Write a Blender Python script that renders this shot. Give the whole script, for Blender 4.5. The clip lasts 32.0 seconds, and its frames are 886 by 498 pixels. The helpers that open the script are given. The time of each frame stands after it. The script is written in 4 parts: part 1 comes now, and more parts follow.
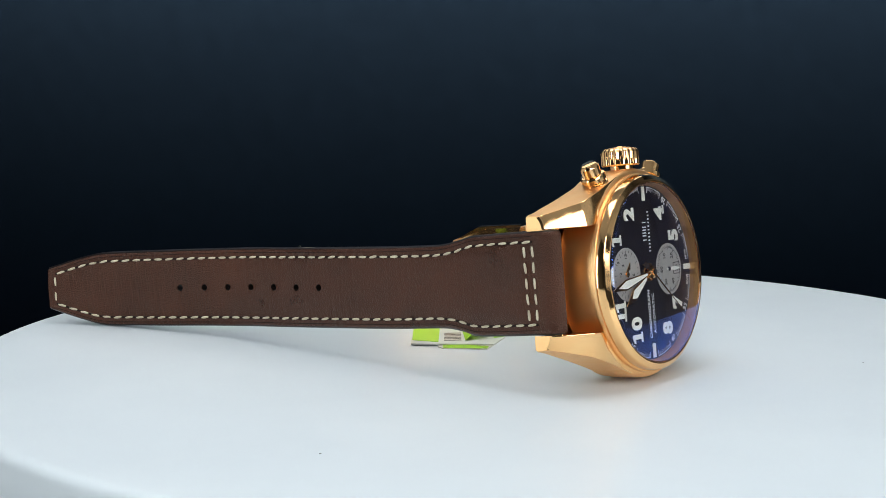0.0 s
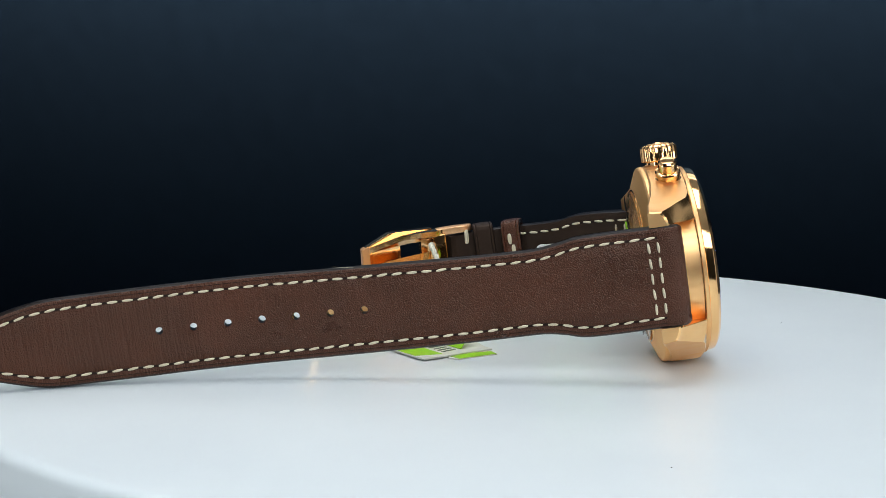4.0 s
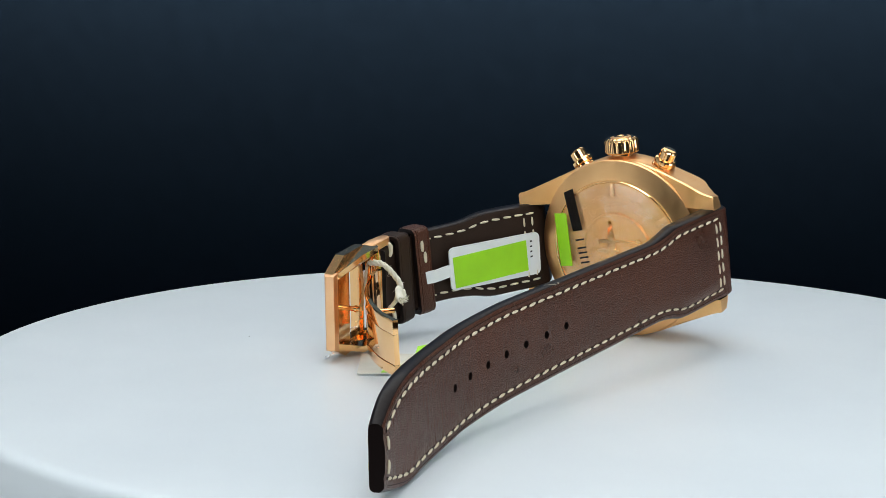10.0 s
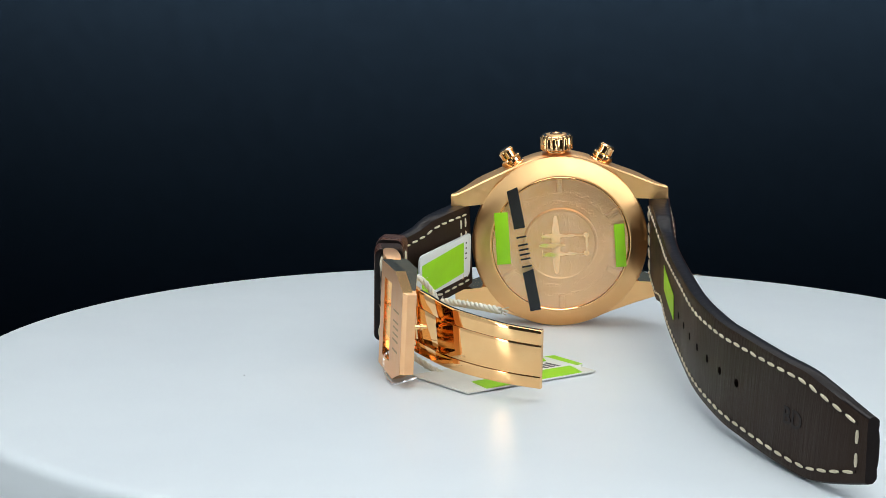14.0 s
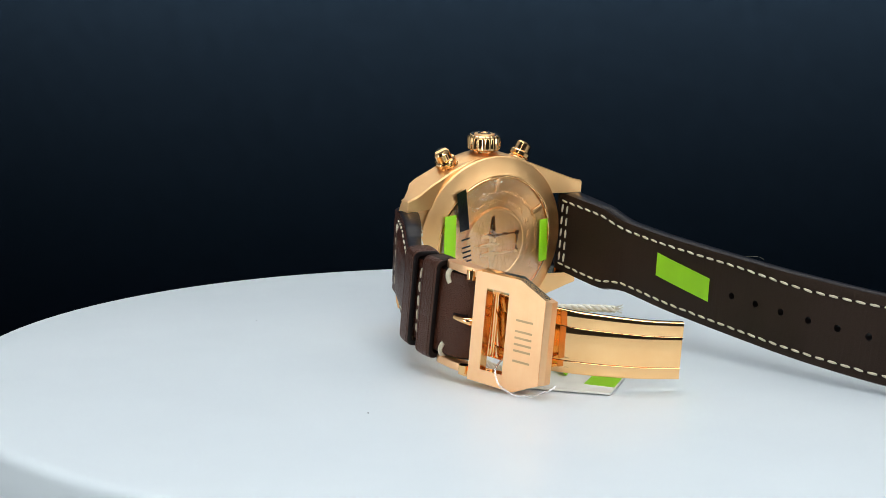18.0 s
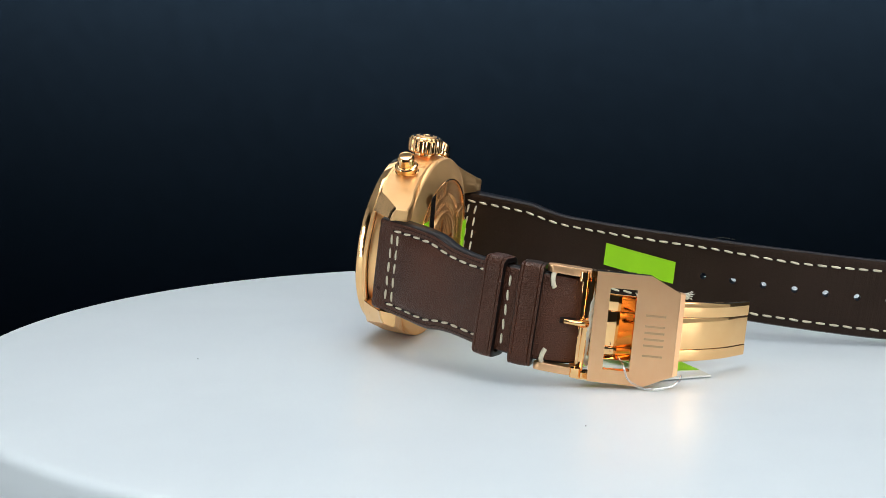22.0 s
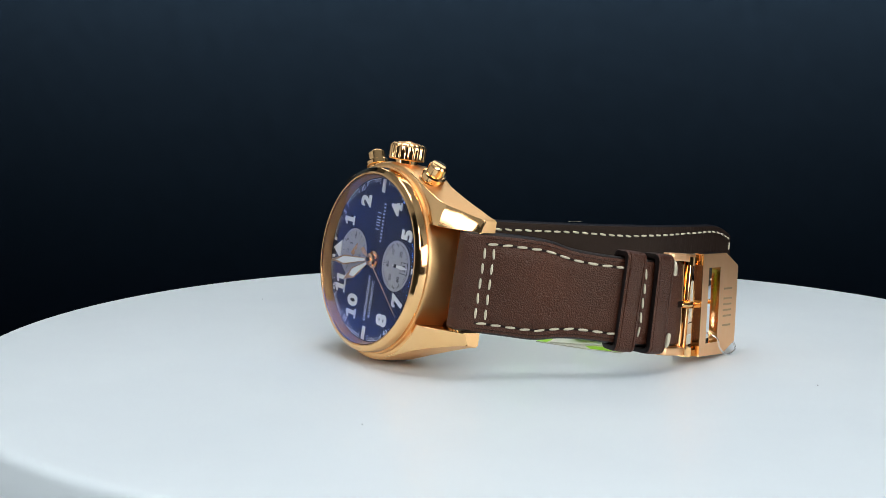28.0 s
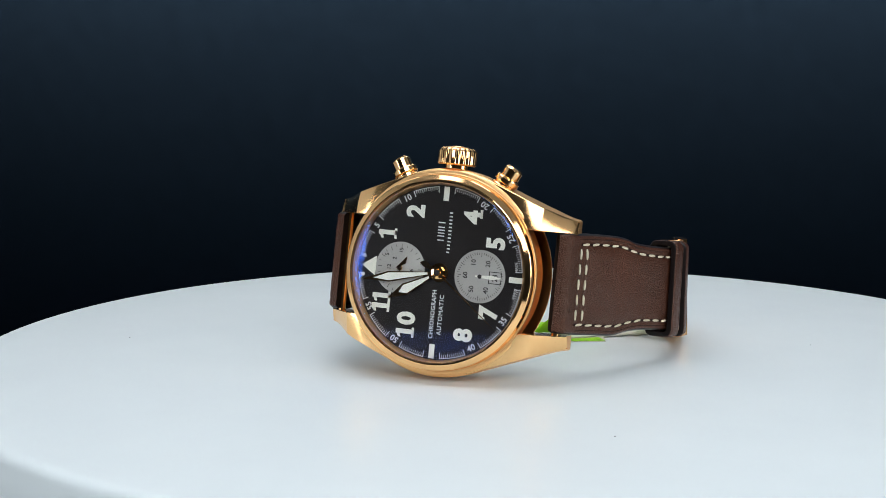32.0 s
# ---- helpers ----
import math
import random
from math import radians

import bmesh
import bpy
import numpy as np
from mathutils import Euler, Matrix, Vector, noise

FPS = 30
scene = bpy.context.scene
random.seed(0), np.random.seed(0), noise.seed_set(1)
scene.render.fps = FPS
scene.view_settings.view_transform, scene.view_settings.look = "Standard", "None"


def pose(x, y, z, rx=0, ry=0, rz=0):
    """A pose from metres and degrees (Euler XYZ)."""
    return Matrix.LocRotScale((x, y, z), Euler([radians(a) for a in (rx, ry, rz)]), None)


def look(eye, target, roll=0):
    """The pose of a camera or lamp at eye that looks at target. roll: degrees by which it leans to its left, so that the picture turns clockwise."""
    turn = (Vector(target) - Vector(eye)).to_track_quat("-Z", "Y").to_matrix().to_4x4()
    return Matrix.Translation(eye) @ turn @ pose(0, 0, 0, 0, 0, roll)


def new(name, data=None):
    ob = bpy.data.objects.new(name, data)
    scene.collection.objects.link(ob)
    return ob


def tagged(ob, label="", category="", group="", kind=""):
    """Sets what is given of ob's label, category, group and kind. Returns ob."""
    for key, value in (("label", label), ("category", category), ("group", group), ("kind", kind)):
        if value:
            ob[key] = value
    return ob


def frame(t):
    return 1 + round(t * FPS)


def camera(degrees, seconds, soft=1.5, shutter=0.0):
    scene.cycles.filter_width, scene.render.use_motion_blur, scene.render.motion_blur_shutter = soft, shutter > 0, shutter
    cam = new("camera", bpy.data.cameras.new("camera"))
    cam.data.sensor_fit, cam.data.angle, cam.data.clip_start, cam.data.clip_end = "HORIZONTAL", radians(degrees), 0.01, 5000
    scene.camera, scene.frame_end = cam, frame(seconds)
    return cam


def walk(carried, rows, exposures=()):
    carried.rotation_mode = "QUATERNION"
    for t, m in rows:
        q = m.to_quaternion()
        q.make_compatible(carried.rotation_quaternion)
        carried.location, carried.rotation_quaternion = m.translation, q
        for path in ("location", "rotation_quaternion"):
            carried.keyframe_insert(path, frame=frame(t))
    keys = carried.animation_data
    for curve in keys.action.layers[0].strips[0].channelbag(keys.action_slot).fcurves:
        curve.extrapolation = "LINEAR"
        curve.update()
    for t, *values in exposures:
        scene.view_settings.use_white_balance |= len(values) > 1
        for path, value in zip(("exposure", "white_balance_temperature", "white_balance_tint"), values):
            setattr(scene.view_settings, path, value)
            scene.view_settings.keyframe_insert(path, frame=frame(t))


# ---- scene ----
MM = 0.001

# ---------- camera: fixed on its stand in front of the turntable ----------
EYE = (0.0, -0.318943, 0.067820)
AIM = (-0.0599282 + EYE[0], 0.9884464 + EYE[1], -0.1392205 + EYE[2])
cam = camera(34.484, 32.0, soft=0.5)
walk(cam, [(0.0, look(EYE, AIM, 0.281)), (32.0, look(EYE, AIM, 0.281))], [(0.0, 0.0), (32.0, 0.0)])


def turn_degrees(t):
    """How far the platter has turned at t seconds; 0 at 16 s."""
    u = (t - 16.0) / 16.0
    return math.degrees(0.157087 * (t - 16.0) - 0.0075 * u * u + 0.0127 * (u ** 3 - u))


# ---------- light: soft boxes over and beside the table, a lit room behind ----------
world = bpy.data.worlds.new("room_air")
scene.world = world
world.use_nodes = True
world.node_tree.nodes["Background"].inputs["Color"].default_value = (0.55, 0.62, 0.72, 1)
world.node_tree.nodes["Background"].inputs["Strength"].default_value = 0.03


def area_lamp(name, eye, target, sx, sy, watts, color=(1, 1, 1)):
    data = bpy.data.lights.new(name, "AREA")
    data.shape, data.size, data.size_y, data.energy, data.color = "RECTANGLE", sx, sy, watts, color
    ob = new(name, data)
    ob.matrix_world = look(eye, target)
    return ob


area_lamp("softbox_top", (-0.03, -0.02, 0.49), (-0.03, -0.02, 0.0), 0.36, 0.26, 1.32, (0.93, 0.97, 1.0))
# unseen fill lamp, added so that the upward-facing gold is brighter
area_lamp("fill_back", (0.0, 0.36, 0.42), (0.0, 0.02, 0.02), 0.7, 0.14, 0.45, (0.93, 0.97, 1.0))
area_lamp("led_strip", (-0.50, -0.335, 0.06), (0.0, 0.02, 0.05), 0.05, 0.36, 0.6, (0.87, 0.96, 1.0))
area_lamp("softbox_front", (0.24, -0.90, 0.74), (0.0, 0.0, 0.0), 0.95, 0.62, 10.6, (0.86, 0.94, 1.0))
area_lamp("softbox_right", (0.48, -0.26, 0.12), (0.0, 0.0, 0.03), 0.26, 0.2, 0.78, (0.92, 0.97, 1.0))
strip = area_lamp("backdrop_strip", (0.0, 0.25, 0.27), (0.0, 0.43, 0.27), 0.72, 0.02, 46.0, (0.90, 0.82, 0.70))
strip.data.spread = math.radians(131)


# ---------- materials ----------
def material(name):
    m = bpy.data.materials.new(name)
    m.use_nodes = True
    t = m.node_tree
    return m, t, t.nodes["Principled BSDF"]


def node(t, kind, **values):
    n = t.nodes.new(kind)
    for k, v in values.items():
        n.inputs[k].default_value = v
    return n


def noise_of(t, scale, detail=3.0, stretch=None, rough=0.55):
    co = t.nodes.new("ShaderNodeTexCoord")
    out = co.outputs["Object"]
    if stretch:
        mp = t.nodes.new("ShaderNodeMapping")
        mp.inputs["Scale"].default_value = stretch
        t.links.new(out, mp.inputs["Vector"])
        out = mp.outputs["Vector"]
    n = node(t, "ShaderNodeTexNoise", Scale=scale, Detail=detail, Roughness=rough)
    t.links.new(out, n.inputs["Vector"])
    return n


def ramp(t, fac, stops):
    r = t.nodes.new("ShaderNodeValToRGB")
    e = r.color_ramp.elements
    e[0].position, e[0].color = stops[0][0], (*stops[0][1], 1)
    e[1].position, e[1].color = stops[1][0], (*stops[1][1], 1)
    for pos, col in stops[2:]:
        x = e.new(pos)
        x.color = (*col, 1)
    t.links.new(fac, r.inputs["Fac"])
    return r


def bump_of(t, bsdf, height, strength, distance, after=None):
    b = node(t, "ShaderNodeBump", Strength=strength, Distance=distance)
    t.links.new(height, b.inputs["Height"])
    if after:
        t.links.new(after.outputs["Normal"], b.inputs["Normal"])
    t.links.new(b.outputs["Normal"], bsdf.inputs["Normal"])
    return b


def plain(name, color, rough=0.5, metal=0.0, grain=0.0, grain_scale=900.0, vary=0.12, spec=0.4):
    m, t, b = material(name)
    b.inputs["Roughness"].default_value, b.inputs["Metallic"].default_value = rough, metal
    b.inputs["Specular IOR Level"].default_value = spec
    n = noise_of(t, 140.0, 4.0)
    lo = tuple(c * (1 - vary) for c in color)
    hi = tuple(min(1.0, c * (1 + vary)) for c in color)
    t.links.new(ramp(t, n.outputs["Fac"], [(0.3, lo), (0.7, hi)]).outputs["Color"], b.inputs["Base Color"])
    if grain:
        bump_of(t, b, noise_of(t, grain_scale, 3.0).outputs["Fac"], grain, 0.0002)
    return m


def gold(name, rough, brushed=None, strength=0.05, fine=520.0, vary=0.25, ringed=0.0, rosy=0.0):
    m, t, b = material(name)
    b.inputs["Metallic"].default_value = 1.0
    n = noise_of(t, 260.0, 4.0)
    t.links.new(ramp(t, n.outputs["Fac"], [(0.25, (0.945, 0.54 - rosy * 0.3, 0.235 + rosy)), (0.75, (0.975, 0.595 - rosy * 0.3, 0.27 + rosy))]).outputs["Color"], b.inputs["Base Color"])
    r = noise_of(t, fine, 5.0, brushed)
    mr = node(t, "ShaderNodeMapRange", **{"From Min": 0.3, "From Max": 0.7, "To Min": rough * (1 - vary), "To Max": rough * (1 + vary)})
    t.links.new(r.outputs["Fac"], mr.inputs["Value"])
    t.links.new(mr.outputs["Result"], b.inputs["Roughness"])
    if brushed:
        bump_of(t, b, r.outputs["Fac"], strength, 0.0001)
    if ringed:
        tan = t.nodes.new("ShaderNodeTangent")
        tan.direction_type, tan.axis = "RADIAL", "Z"
        b.inputs["Anisotropic"].default_value = ringed
        t.links.new(tan.outputs["Tangent"], b.inputs["Tangent"])
    return m


GOLD = gold("polished_rose_gold", 0.05)
GOLD_SATIN = gold("satin_rose_gold", 0.40, (1.0, 1.0, 0.06), 0.02, 1500.0, 0.12)
GOLD_SOFT = gold("soft_polished_gold", 0.09)
GOLD_LUG = gold("polished_lug_gold", 0.14)
GOLD_BUCKLE = gold("satin_buckle_gold", 0.4, (0.03, 1.0, 1.0), 0.05, 3200.0, 0.2, rosy=0.04)
GOLD_TURNED = gold("turned_back_gold", 0.42, ringed=0.75, vary=0.1)
GOLD_ENGRAVED = gold("engraved_gold", 0.42, (1.0, 1.0, 1.0), 0.3)


def leather(name, dark, light, rough, pore, crease, spec):
    m, t, b = material(name)
    big = noise_of(t, 70.0, 5.0)
    fine = noise_of(t, 900.0, 3.0)
    mix = t.nodes.new("ShaderNodeMix")
    mix.data_type = "FLOAT"
    mix.inputs["Factor"].default_value = 0.45
    t.links.new(big.outputs["Fac"], mix.inputs["A"])
    co = t.nodes.new("ShaderNodeTexCoord")
    v = node(t, "ShaderNodeTexVoronoi", Scale=3600.0)
    v.feature = "SMOOTH_F1"
    wob = t.nodes.new("ShaderNodeVectorMath")
    wob.operation = "MULTIPLY_ADD"
    wob.inputs[1].default_value = (0.0004, 0.0004, 0.0004)
    t.links.new(fine.outputs["Color"], wob.inputs[0])
    t.links.new(co.outputs["Object"], wob.inputs[2])
    t.links.new(wob.outputs["Vector"], v.inputs["Vector"])
    peb = node(t, "ShaderNodeMapRange", **{"From Min": 0.1, "From Max": 0.75, "To Min": 0.66, "To Max": 0.3})
    t.links.new(v.outputs["Distance"], peb.inputs["Value"])
    t.links.new(peb.outputs["Result"], mix.inputs["B"])
    t.links.new(ramp(t, mix.outputs["Result"], [(0.3, dark), (0.7, light)]).outputs["Color"], b.inputs["Base Color"])
    mr = node(t, "ShaderNodeMapRange", **{"From Min": 0.3, "From Max": 0.7, "To Min": rough - 0.08, "To Max": rough + 0.1})
    t.links.new(big.outputs["Fac"], mr.inputs["Value"])
    t.links.new(mr.outputs["Result"], b.inputs["Roughness"])
    b.inputs["Specular IOR Level"].default_value = spec
    b.inputs["Specular Tint"].default_value = (1.0, 0.78, 0.64, 1)
    b1 = bump_of(t, b, peb.outputs["Result"], pore, 0.00036)
    wr = noise_of(t, 520.0, 4.0, (0.14, 1.0, 2.4))
    where = node(t, "ShaderNodeMapRange", **{"From Min": 0.42, "From Max": 0.6, "To Min": 0.12})
    t.links.new(noise_of(t, 38.0, 3.0).outputs["Fac"], where.inputs["Value"])
    mul = t.nodes.new("ShaderNodeMath")
    mul.operation = "MULTIPLY"
    t.links.new(wr.outputs["Fac"], mul.inputs[0])
    t.links.new(where.outputs["Result"], mul.inputs[1])
    xyz = t.nodes.new("ShaderNodeSeparateXYZ")
    t.links.new(co.outputs["Object"], xyz.inputs["Vector"])
    bent = node(t, "ShaderNodeMapRange", **{"From Min": -0.055, "From Max": -0.105, "To Min": 0.12, "To Max": 1.0})
    t.links.new(xyz.outputs["Z"], bent.inputs["Value"])
    worn = t.nodes.new("ShaderNodeMath")
    worn.operation = "MULTIPLY"
    t.links.new(mul.outputs["Value"], worn.inputs[0])
    t.links.new(bent.outputs["Result"], worn.inputs[1])
    bump_of(t, b, worn.outputs["Value"], crease, 0.0012, b1)
    return m


LEATHER = leather("brown_calf_leather", (0.029, 0.0074, 0.0031), (0.078, 0.0200, 0.0084), 0.34, 1.0, 0.8, 0.5)
LINING = leather("dark_leather_lining", (0.016, 0.009, 0.0063), (0.031, 0.018, 0.013), 0.5, 0.15, 0.28, 0.2)
EDGE = plain("black_edge_paint", (0.009, 0.0055, 0.005), 0.3, grain=0.3, grain_scale=600.0, spec=0.16)
THREAD = plain("cream_waxed_thread", (0.66, 0.58, 0.42), 0.6, grain=0.5, grain_scale=2500.0)
# dark colour standing in for the shade in stitch gaps, crease and slot
RECESS_SHADE = plain("painted_recess_shade", (0.013, 0.0055, 0.004), 0.6, spec=0.15)
TAPE = plain("neon_green_tape", (0.34, 0.72, 0.012), 0.42, vary=0.05)
PLASTIC = plain("white_tag_plastic", (0.76, 0.78, 0.77), 0.3, vary=0.03)
CARD = plain("cream_card", (0.74, 0.73, 0.66), 0.7, vary=0.06, grain=0.2)
INK = plain("black_ink", (0.012, 0.012, 0.013), 0.35)
FILM_BLACK = plain("black_film_strip", (0.006, 0.006, 0.007), 0.18)
COTTON = plain("cotton_yarn", (0.74, 0.70, 0.58), 0.9, grain=0.6, grain_scale=3000.0)
LUME = plain("ivory_lume", (0.80, 0.78, 0.68), 0.5, vary=0.03)
PRINT = plain("white_dial_print", (0.72, 0.72, 0.70), 0.5, vary=0.03)
DARK_PRINT = plain("dark_dial_print", (0.02, 0.016, 0.014), 0.5)
ENGRAVE = plain("engraved_mark", (0.60, 0.36, 0.19), 0.5, 0.9)


def dial_brown():
    m, t, b = material("tobacco_brown_dial")
    n = noise_of(t, 300.0, 3.0)
    t.links.new(ramp(t, n.outputs["Fac"], [(0.3, (0.007, 0.0046, 0.0038)), (0.7, (0.011, 0.0072, 0.006))]).outputs["Color"], b.inputs["Base Color"])
    b.inputs["Roughness"].default_value = 0.42
    b.inputs["Specular IOR Level"].default_value = 0.35
    return m


def subdial_silver():
    m, t, b = material("silvered_subdial")
    co = t.nodes.new("ShaderNodeTexCoord")
    w = node(t, "ShaderNodeTexWave", Scale=1100.0, Distortion=0.0)
    w.wave_type, w.rings_direction = "RINGS", "Z"
    t.links.new(co.outputs["Object"], w.inputs["Vector"])
    b.inputs["Base Color"].default_value = (0.44, 0.415, 0.38, 1)
    b.inputs["Metallic"].default_value, b.inputs["Roughness"].default_value = 0.35, 0.4
    bump_of(t, b, w.outputs["Fac"], 0.15, 0.0001)
    return m


def clear(name, tint, rough, face_on, grazing, bumpy=0.0):
    """A clear skin whose gloss grows towards grazing view."""
    m, t, b = material(name)
    t.nodes.remove(b)
    out = t.nodes["Material Output"]
    tr = t.nodes.new("ShaderNodeBsdfTransparent")
    gl = node(t, "ShaderNodeBsdfGlossy", Color=(*tint, 1), Roughness=rough)
    lw = node(t, "ShaderNodeLayerWeight", Blend=0.5)
    pw = t.nodes.new("ShaderNodeMath")
    pw.operation = "POWER"
    pw.inputs[1].default_value = 3.2
    mr = node(t, "ShaderNodeMapRange", **{"To Min": face_on, "To Max": grazing})
    mx = t.nodes.new("ShaderNodeMixShader")
    t.links.new(lw.outputs["Facing"], pw.inputs[0])
    t.links.new(pw.outputs["Value"], mr.inputs["Value"])
    t.links.new(mr.outputs["Result"], mx.inputs["Fac"])
    t.links.new(ramp(t, pw.outputs["Value"], [(0.12, tint), (0.9, (0.9, 0.93, 1.0))]).outputs["Color"], gl.inputs["Color"])
    t.links.new(tr.outputs["BSDF"], mx.inputs[1])
    t.links.new(gl.outputs["BSDF"], mx.inputs[2])
    t.links.new(mx.outputs["Shader"], out.inputs["Surface"])
    if bumpy:
        n = noise_of(t, 240.0, 4.0)
        bp = node(t, "ShaderNodeBump", Strength=bumpy, Distance=0.0006)
        t.links.new(n.outputs["Fac"], bp.inputs["Height"])
        t.links.new(bp.outputs["Normal"], gl.inputs["Normal"])
    return m


DIAL = dial_brown()
SILVER = subdial_silver()
CRYSTAL = clear("coated_sapphire", (0.07, 0.22, 0.95), 0.03, 0.055, 1.5)
FILM = clear("clear_plastic_film", (1.0, 0.97, 0.9), 0.08, 0.07, 0.5, 0.9)


def platter_white():
    m, t, b = material("white_platter_plastic")
    n = noise_of(t, 18.0, 5.0)
    t.links.new(ramp(t, n.outputs["Fac"], [(0.3, (0.74, 0.785, 0.805)), (0.7, (0.785, 0.83, 0.845))]).outputs["Color"], b.inputs["Base Color"])
    r = noise_of(t, 60.0, 6.0)
    mr = node(t, "ShaderNodeMapRange", **{"From Min": 0.3, "From Max": 0.7, "To Min": 0.3, "To Max": 0.38})
    t.links.new(r.outputs["Fac"], mr.inputs["Value"])
    t.links.new(mr.outputs["Result"], b.inputs["Roughness"])
    b.inputs["Specular IOR Level"].default_value = 0.4
    return m


PLATTER = platter_white()
BACKDROP = plain("black_blue_backdrop_paper", (0.0011, 0.0021, 0.0038), 0.9, vary=0.1, grain=0.1, grain_scale=300.0, spec=0.0)
WALL = plain("grey_room_wall", (0.2, 0.2, 0.203), 0.85, vary=0.05)
BOUNCE = plain("white_bounce_panel", (0.82, 0.83, 0.84), 0.9, vary=0.03, grain=0.1, grain_scale=200.0)
TABLE = plain("grey_floor", (0.3, 0.3, 0.3), 0.6)


# ---------- mesh helpers (millimetres in, metres out) ----------
def mesh_of(bm, name, mats, sharp=35.0):
    bmesh.ops.recalc_face_normals(bm, faces=bm.faces)
    for v in bm.verts:
        v.co *= MM
    for f in bm.faces:
        f.smooth = True
    me = bpy.data.meshes.new(name)
    bm.to_mesh(me)
    bm.free()
    for m in (mats if isinstance(mats, (list, tuple)) else [mats]):
        me.materials.append(m)
    me.set_sharp_from_angle(angle=radians(sharp))
    return me


def part(name, bm, mat, parent, label="", at=None, sharp=35.0):
    """Links a bmesh (or a mesh) as one mesh object under a thing or a part."""
    me = bm if isinstance(bm, bpy.types.Mesh) else mesh_of(bm, name, mat, sharp)
    ob = new(name, me)
    ob.parent = parent
    ob.matrix_basis = at if at is not None else Matrix.Identity(4)
    if label:
        tagged(ob, label)
    return ob


def box(x0, x1, y0, y1, z0, z1, bevel=0.0, bm=None):
    bm = bm or bmesh.new()
    made = bmesh.ops.create_cube(bm, size=1.0)["verts"]
    for v in made:
        v.co = Vector(((x0 + x1) / 2 + v.co.x * (x1 - x0), (y0 + y1) / 2 + v.co.y * (y1 - y0), (z0 + z1) / 2 + v.co.z * (z1 - z0)))
    if bevel:
        edges = list({e for v in made for e in v.link_edges})
        bmesh.ops.bevel(bm, geom=edges, offset=bevel, segments=2, affect="EDGES", profile=0.5)
    return bm


def revolve(profile, n=96, close=False, wave=None):
    """Turns (radius, z) points about z; wave(k) scales the radius round the circle."""
    bm = bmesh.new()
    rings = []
    for r, z in profile:
        if r < 1e-6:
            rings.append([bm.verts.new((0, 0, z))])
            continue
        ring = []
        for k in range(n):
            a = 2 * math.pi * k / n
            q = r * (wave(k, r, z) if wave else 1.0)
            ring.append(bm.verts.new((q * math.cos(a), q * math.sin(a), z)))
        rings.append(ring)
    pairs = list(zip(rings, rings[1:])) + ([(rings[-1], rings[0])] if close else [])
    for a, b in pairs:
        for k in range(n):
            k2 = (k + 1) % n
            if len(a) == 1 and len(b) == 1:
                break
            if len(a) == 1:
                bm.faces.new((a[0], b[k], b[k2]))
            elif len(b) == 1:
                bm.faces.new((a[k], b[0], a[k2]))
            else:
                bm.faces.new((a[k], b[k], b[k2], a[k2]))
    return bm


def prism(outline, z0, z1, bevel=0.0):
    """A flat outline in x, y with thickness z0 to z1."""
    bm = bmesh.new()
    lo = [bm.verts.new((x, y, z0)) for x, y in outline]
    hi = [bm.verts.new((x, y, z1)) for x, y in outline]
    n = len(outline)
    bm.faces.new(lo[::-1])
    bm.faces.new(hi)
    for k in range(n):
        bm.faces.new((lo[k], lo[(k + 1) % n], hi[(k + 1) % n], hi[k]))
    if bevel:
        bmesh.ops.bevel(bm, geom=[e for e in bm.edges], offset=bevel, segments=2, affect="EDGES", profile=0.5)
    return bm


def framed_plate(outer, inner, z0, z1, bevel=0.0):
    """A plate with one opening; both outlines have the same number of points."""
    bm = bmesh.new()
    rows = []
    for z in (z0, z1):
        rows.append(([bm.verts.new((x, y, z)) for x, y in outer], [bm.verts.new((x, y, z)) for x, y in inner]))
    n = len(outer)
    for k in range(n):
        j = (k + 1) % n
        (o0, i0), (o1, i1) = rows
        bm.faces.new((o0[k], i0[k], i0[j], o0[j]))
        bm.faces.new((o1[k], o1[j], i1[j], i1[k]))
        bm.faces.new((o0[k], o0[j], o1[j], o1[k]))
        bm.faces.new((i0[k], i1[k], i1[j], i0[j]))
    if bevel:
        sharp = [e for e in bm.edges if len(e.link_faces) == 2 and e.calc_face_angle() > 0.5]
        bmesh.ops.bevel(bm, geom=sharp, offset=bevel, segments=2, affect="EDGES", profile=0.5)
    return bm


def tube(points, radius, n=8, bm=None, twist=0.0):
    """A round cord through the points; radius may be a list."""
    bm = bm or bmesh.new()
    pts = [Vector(q) for q in points]
    rings = []
    up = Vector((0, 0, 1))
    for i, q in enumerate(pts):
        t = (pts[min(i + 1, len(pts) - 1)] - pts[max(i - 1, 0)]).normalized()
        u = up - t * up.dot(t)
        if u.length < 0.05:
            u = Vector((1, 0, 0)) - t * t.x
        u.normalize()
        up = u
        w = t.cross(u)
        r = radius[i] if isinstance(radius, (list, tuple)) else radius
        rings.append([bm.verts.new(q + r * (math.cos(2 * math.pi * k / n + twist * i) * u + math.sin(2 * math.pi * k / n + twist * i) * w)) for k in range(n)])
    for a, b in zip(rings, rings[1:]):
        for k in range(n):
            bm.faces.new((a[k], a[(k + 1) % n], b[(k + 1) % n], b[k]))
    bm.faces.new(rings[0][::-1])
    bm.faces.new(rings[-1])
    return bm


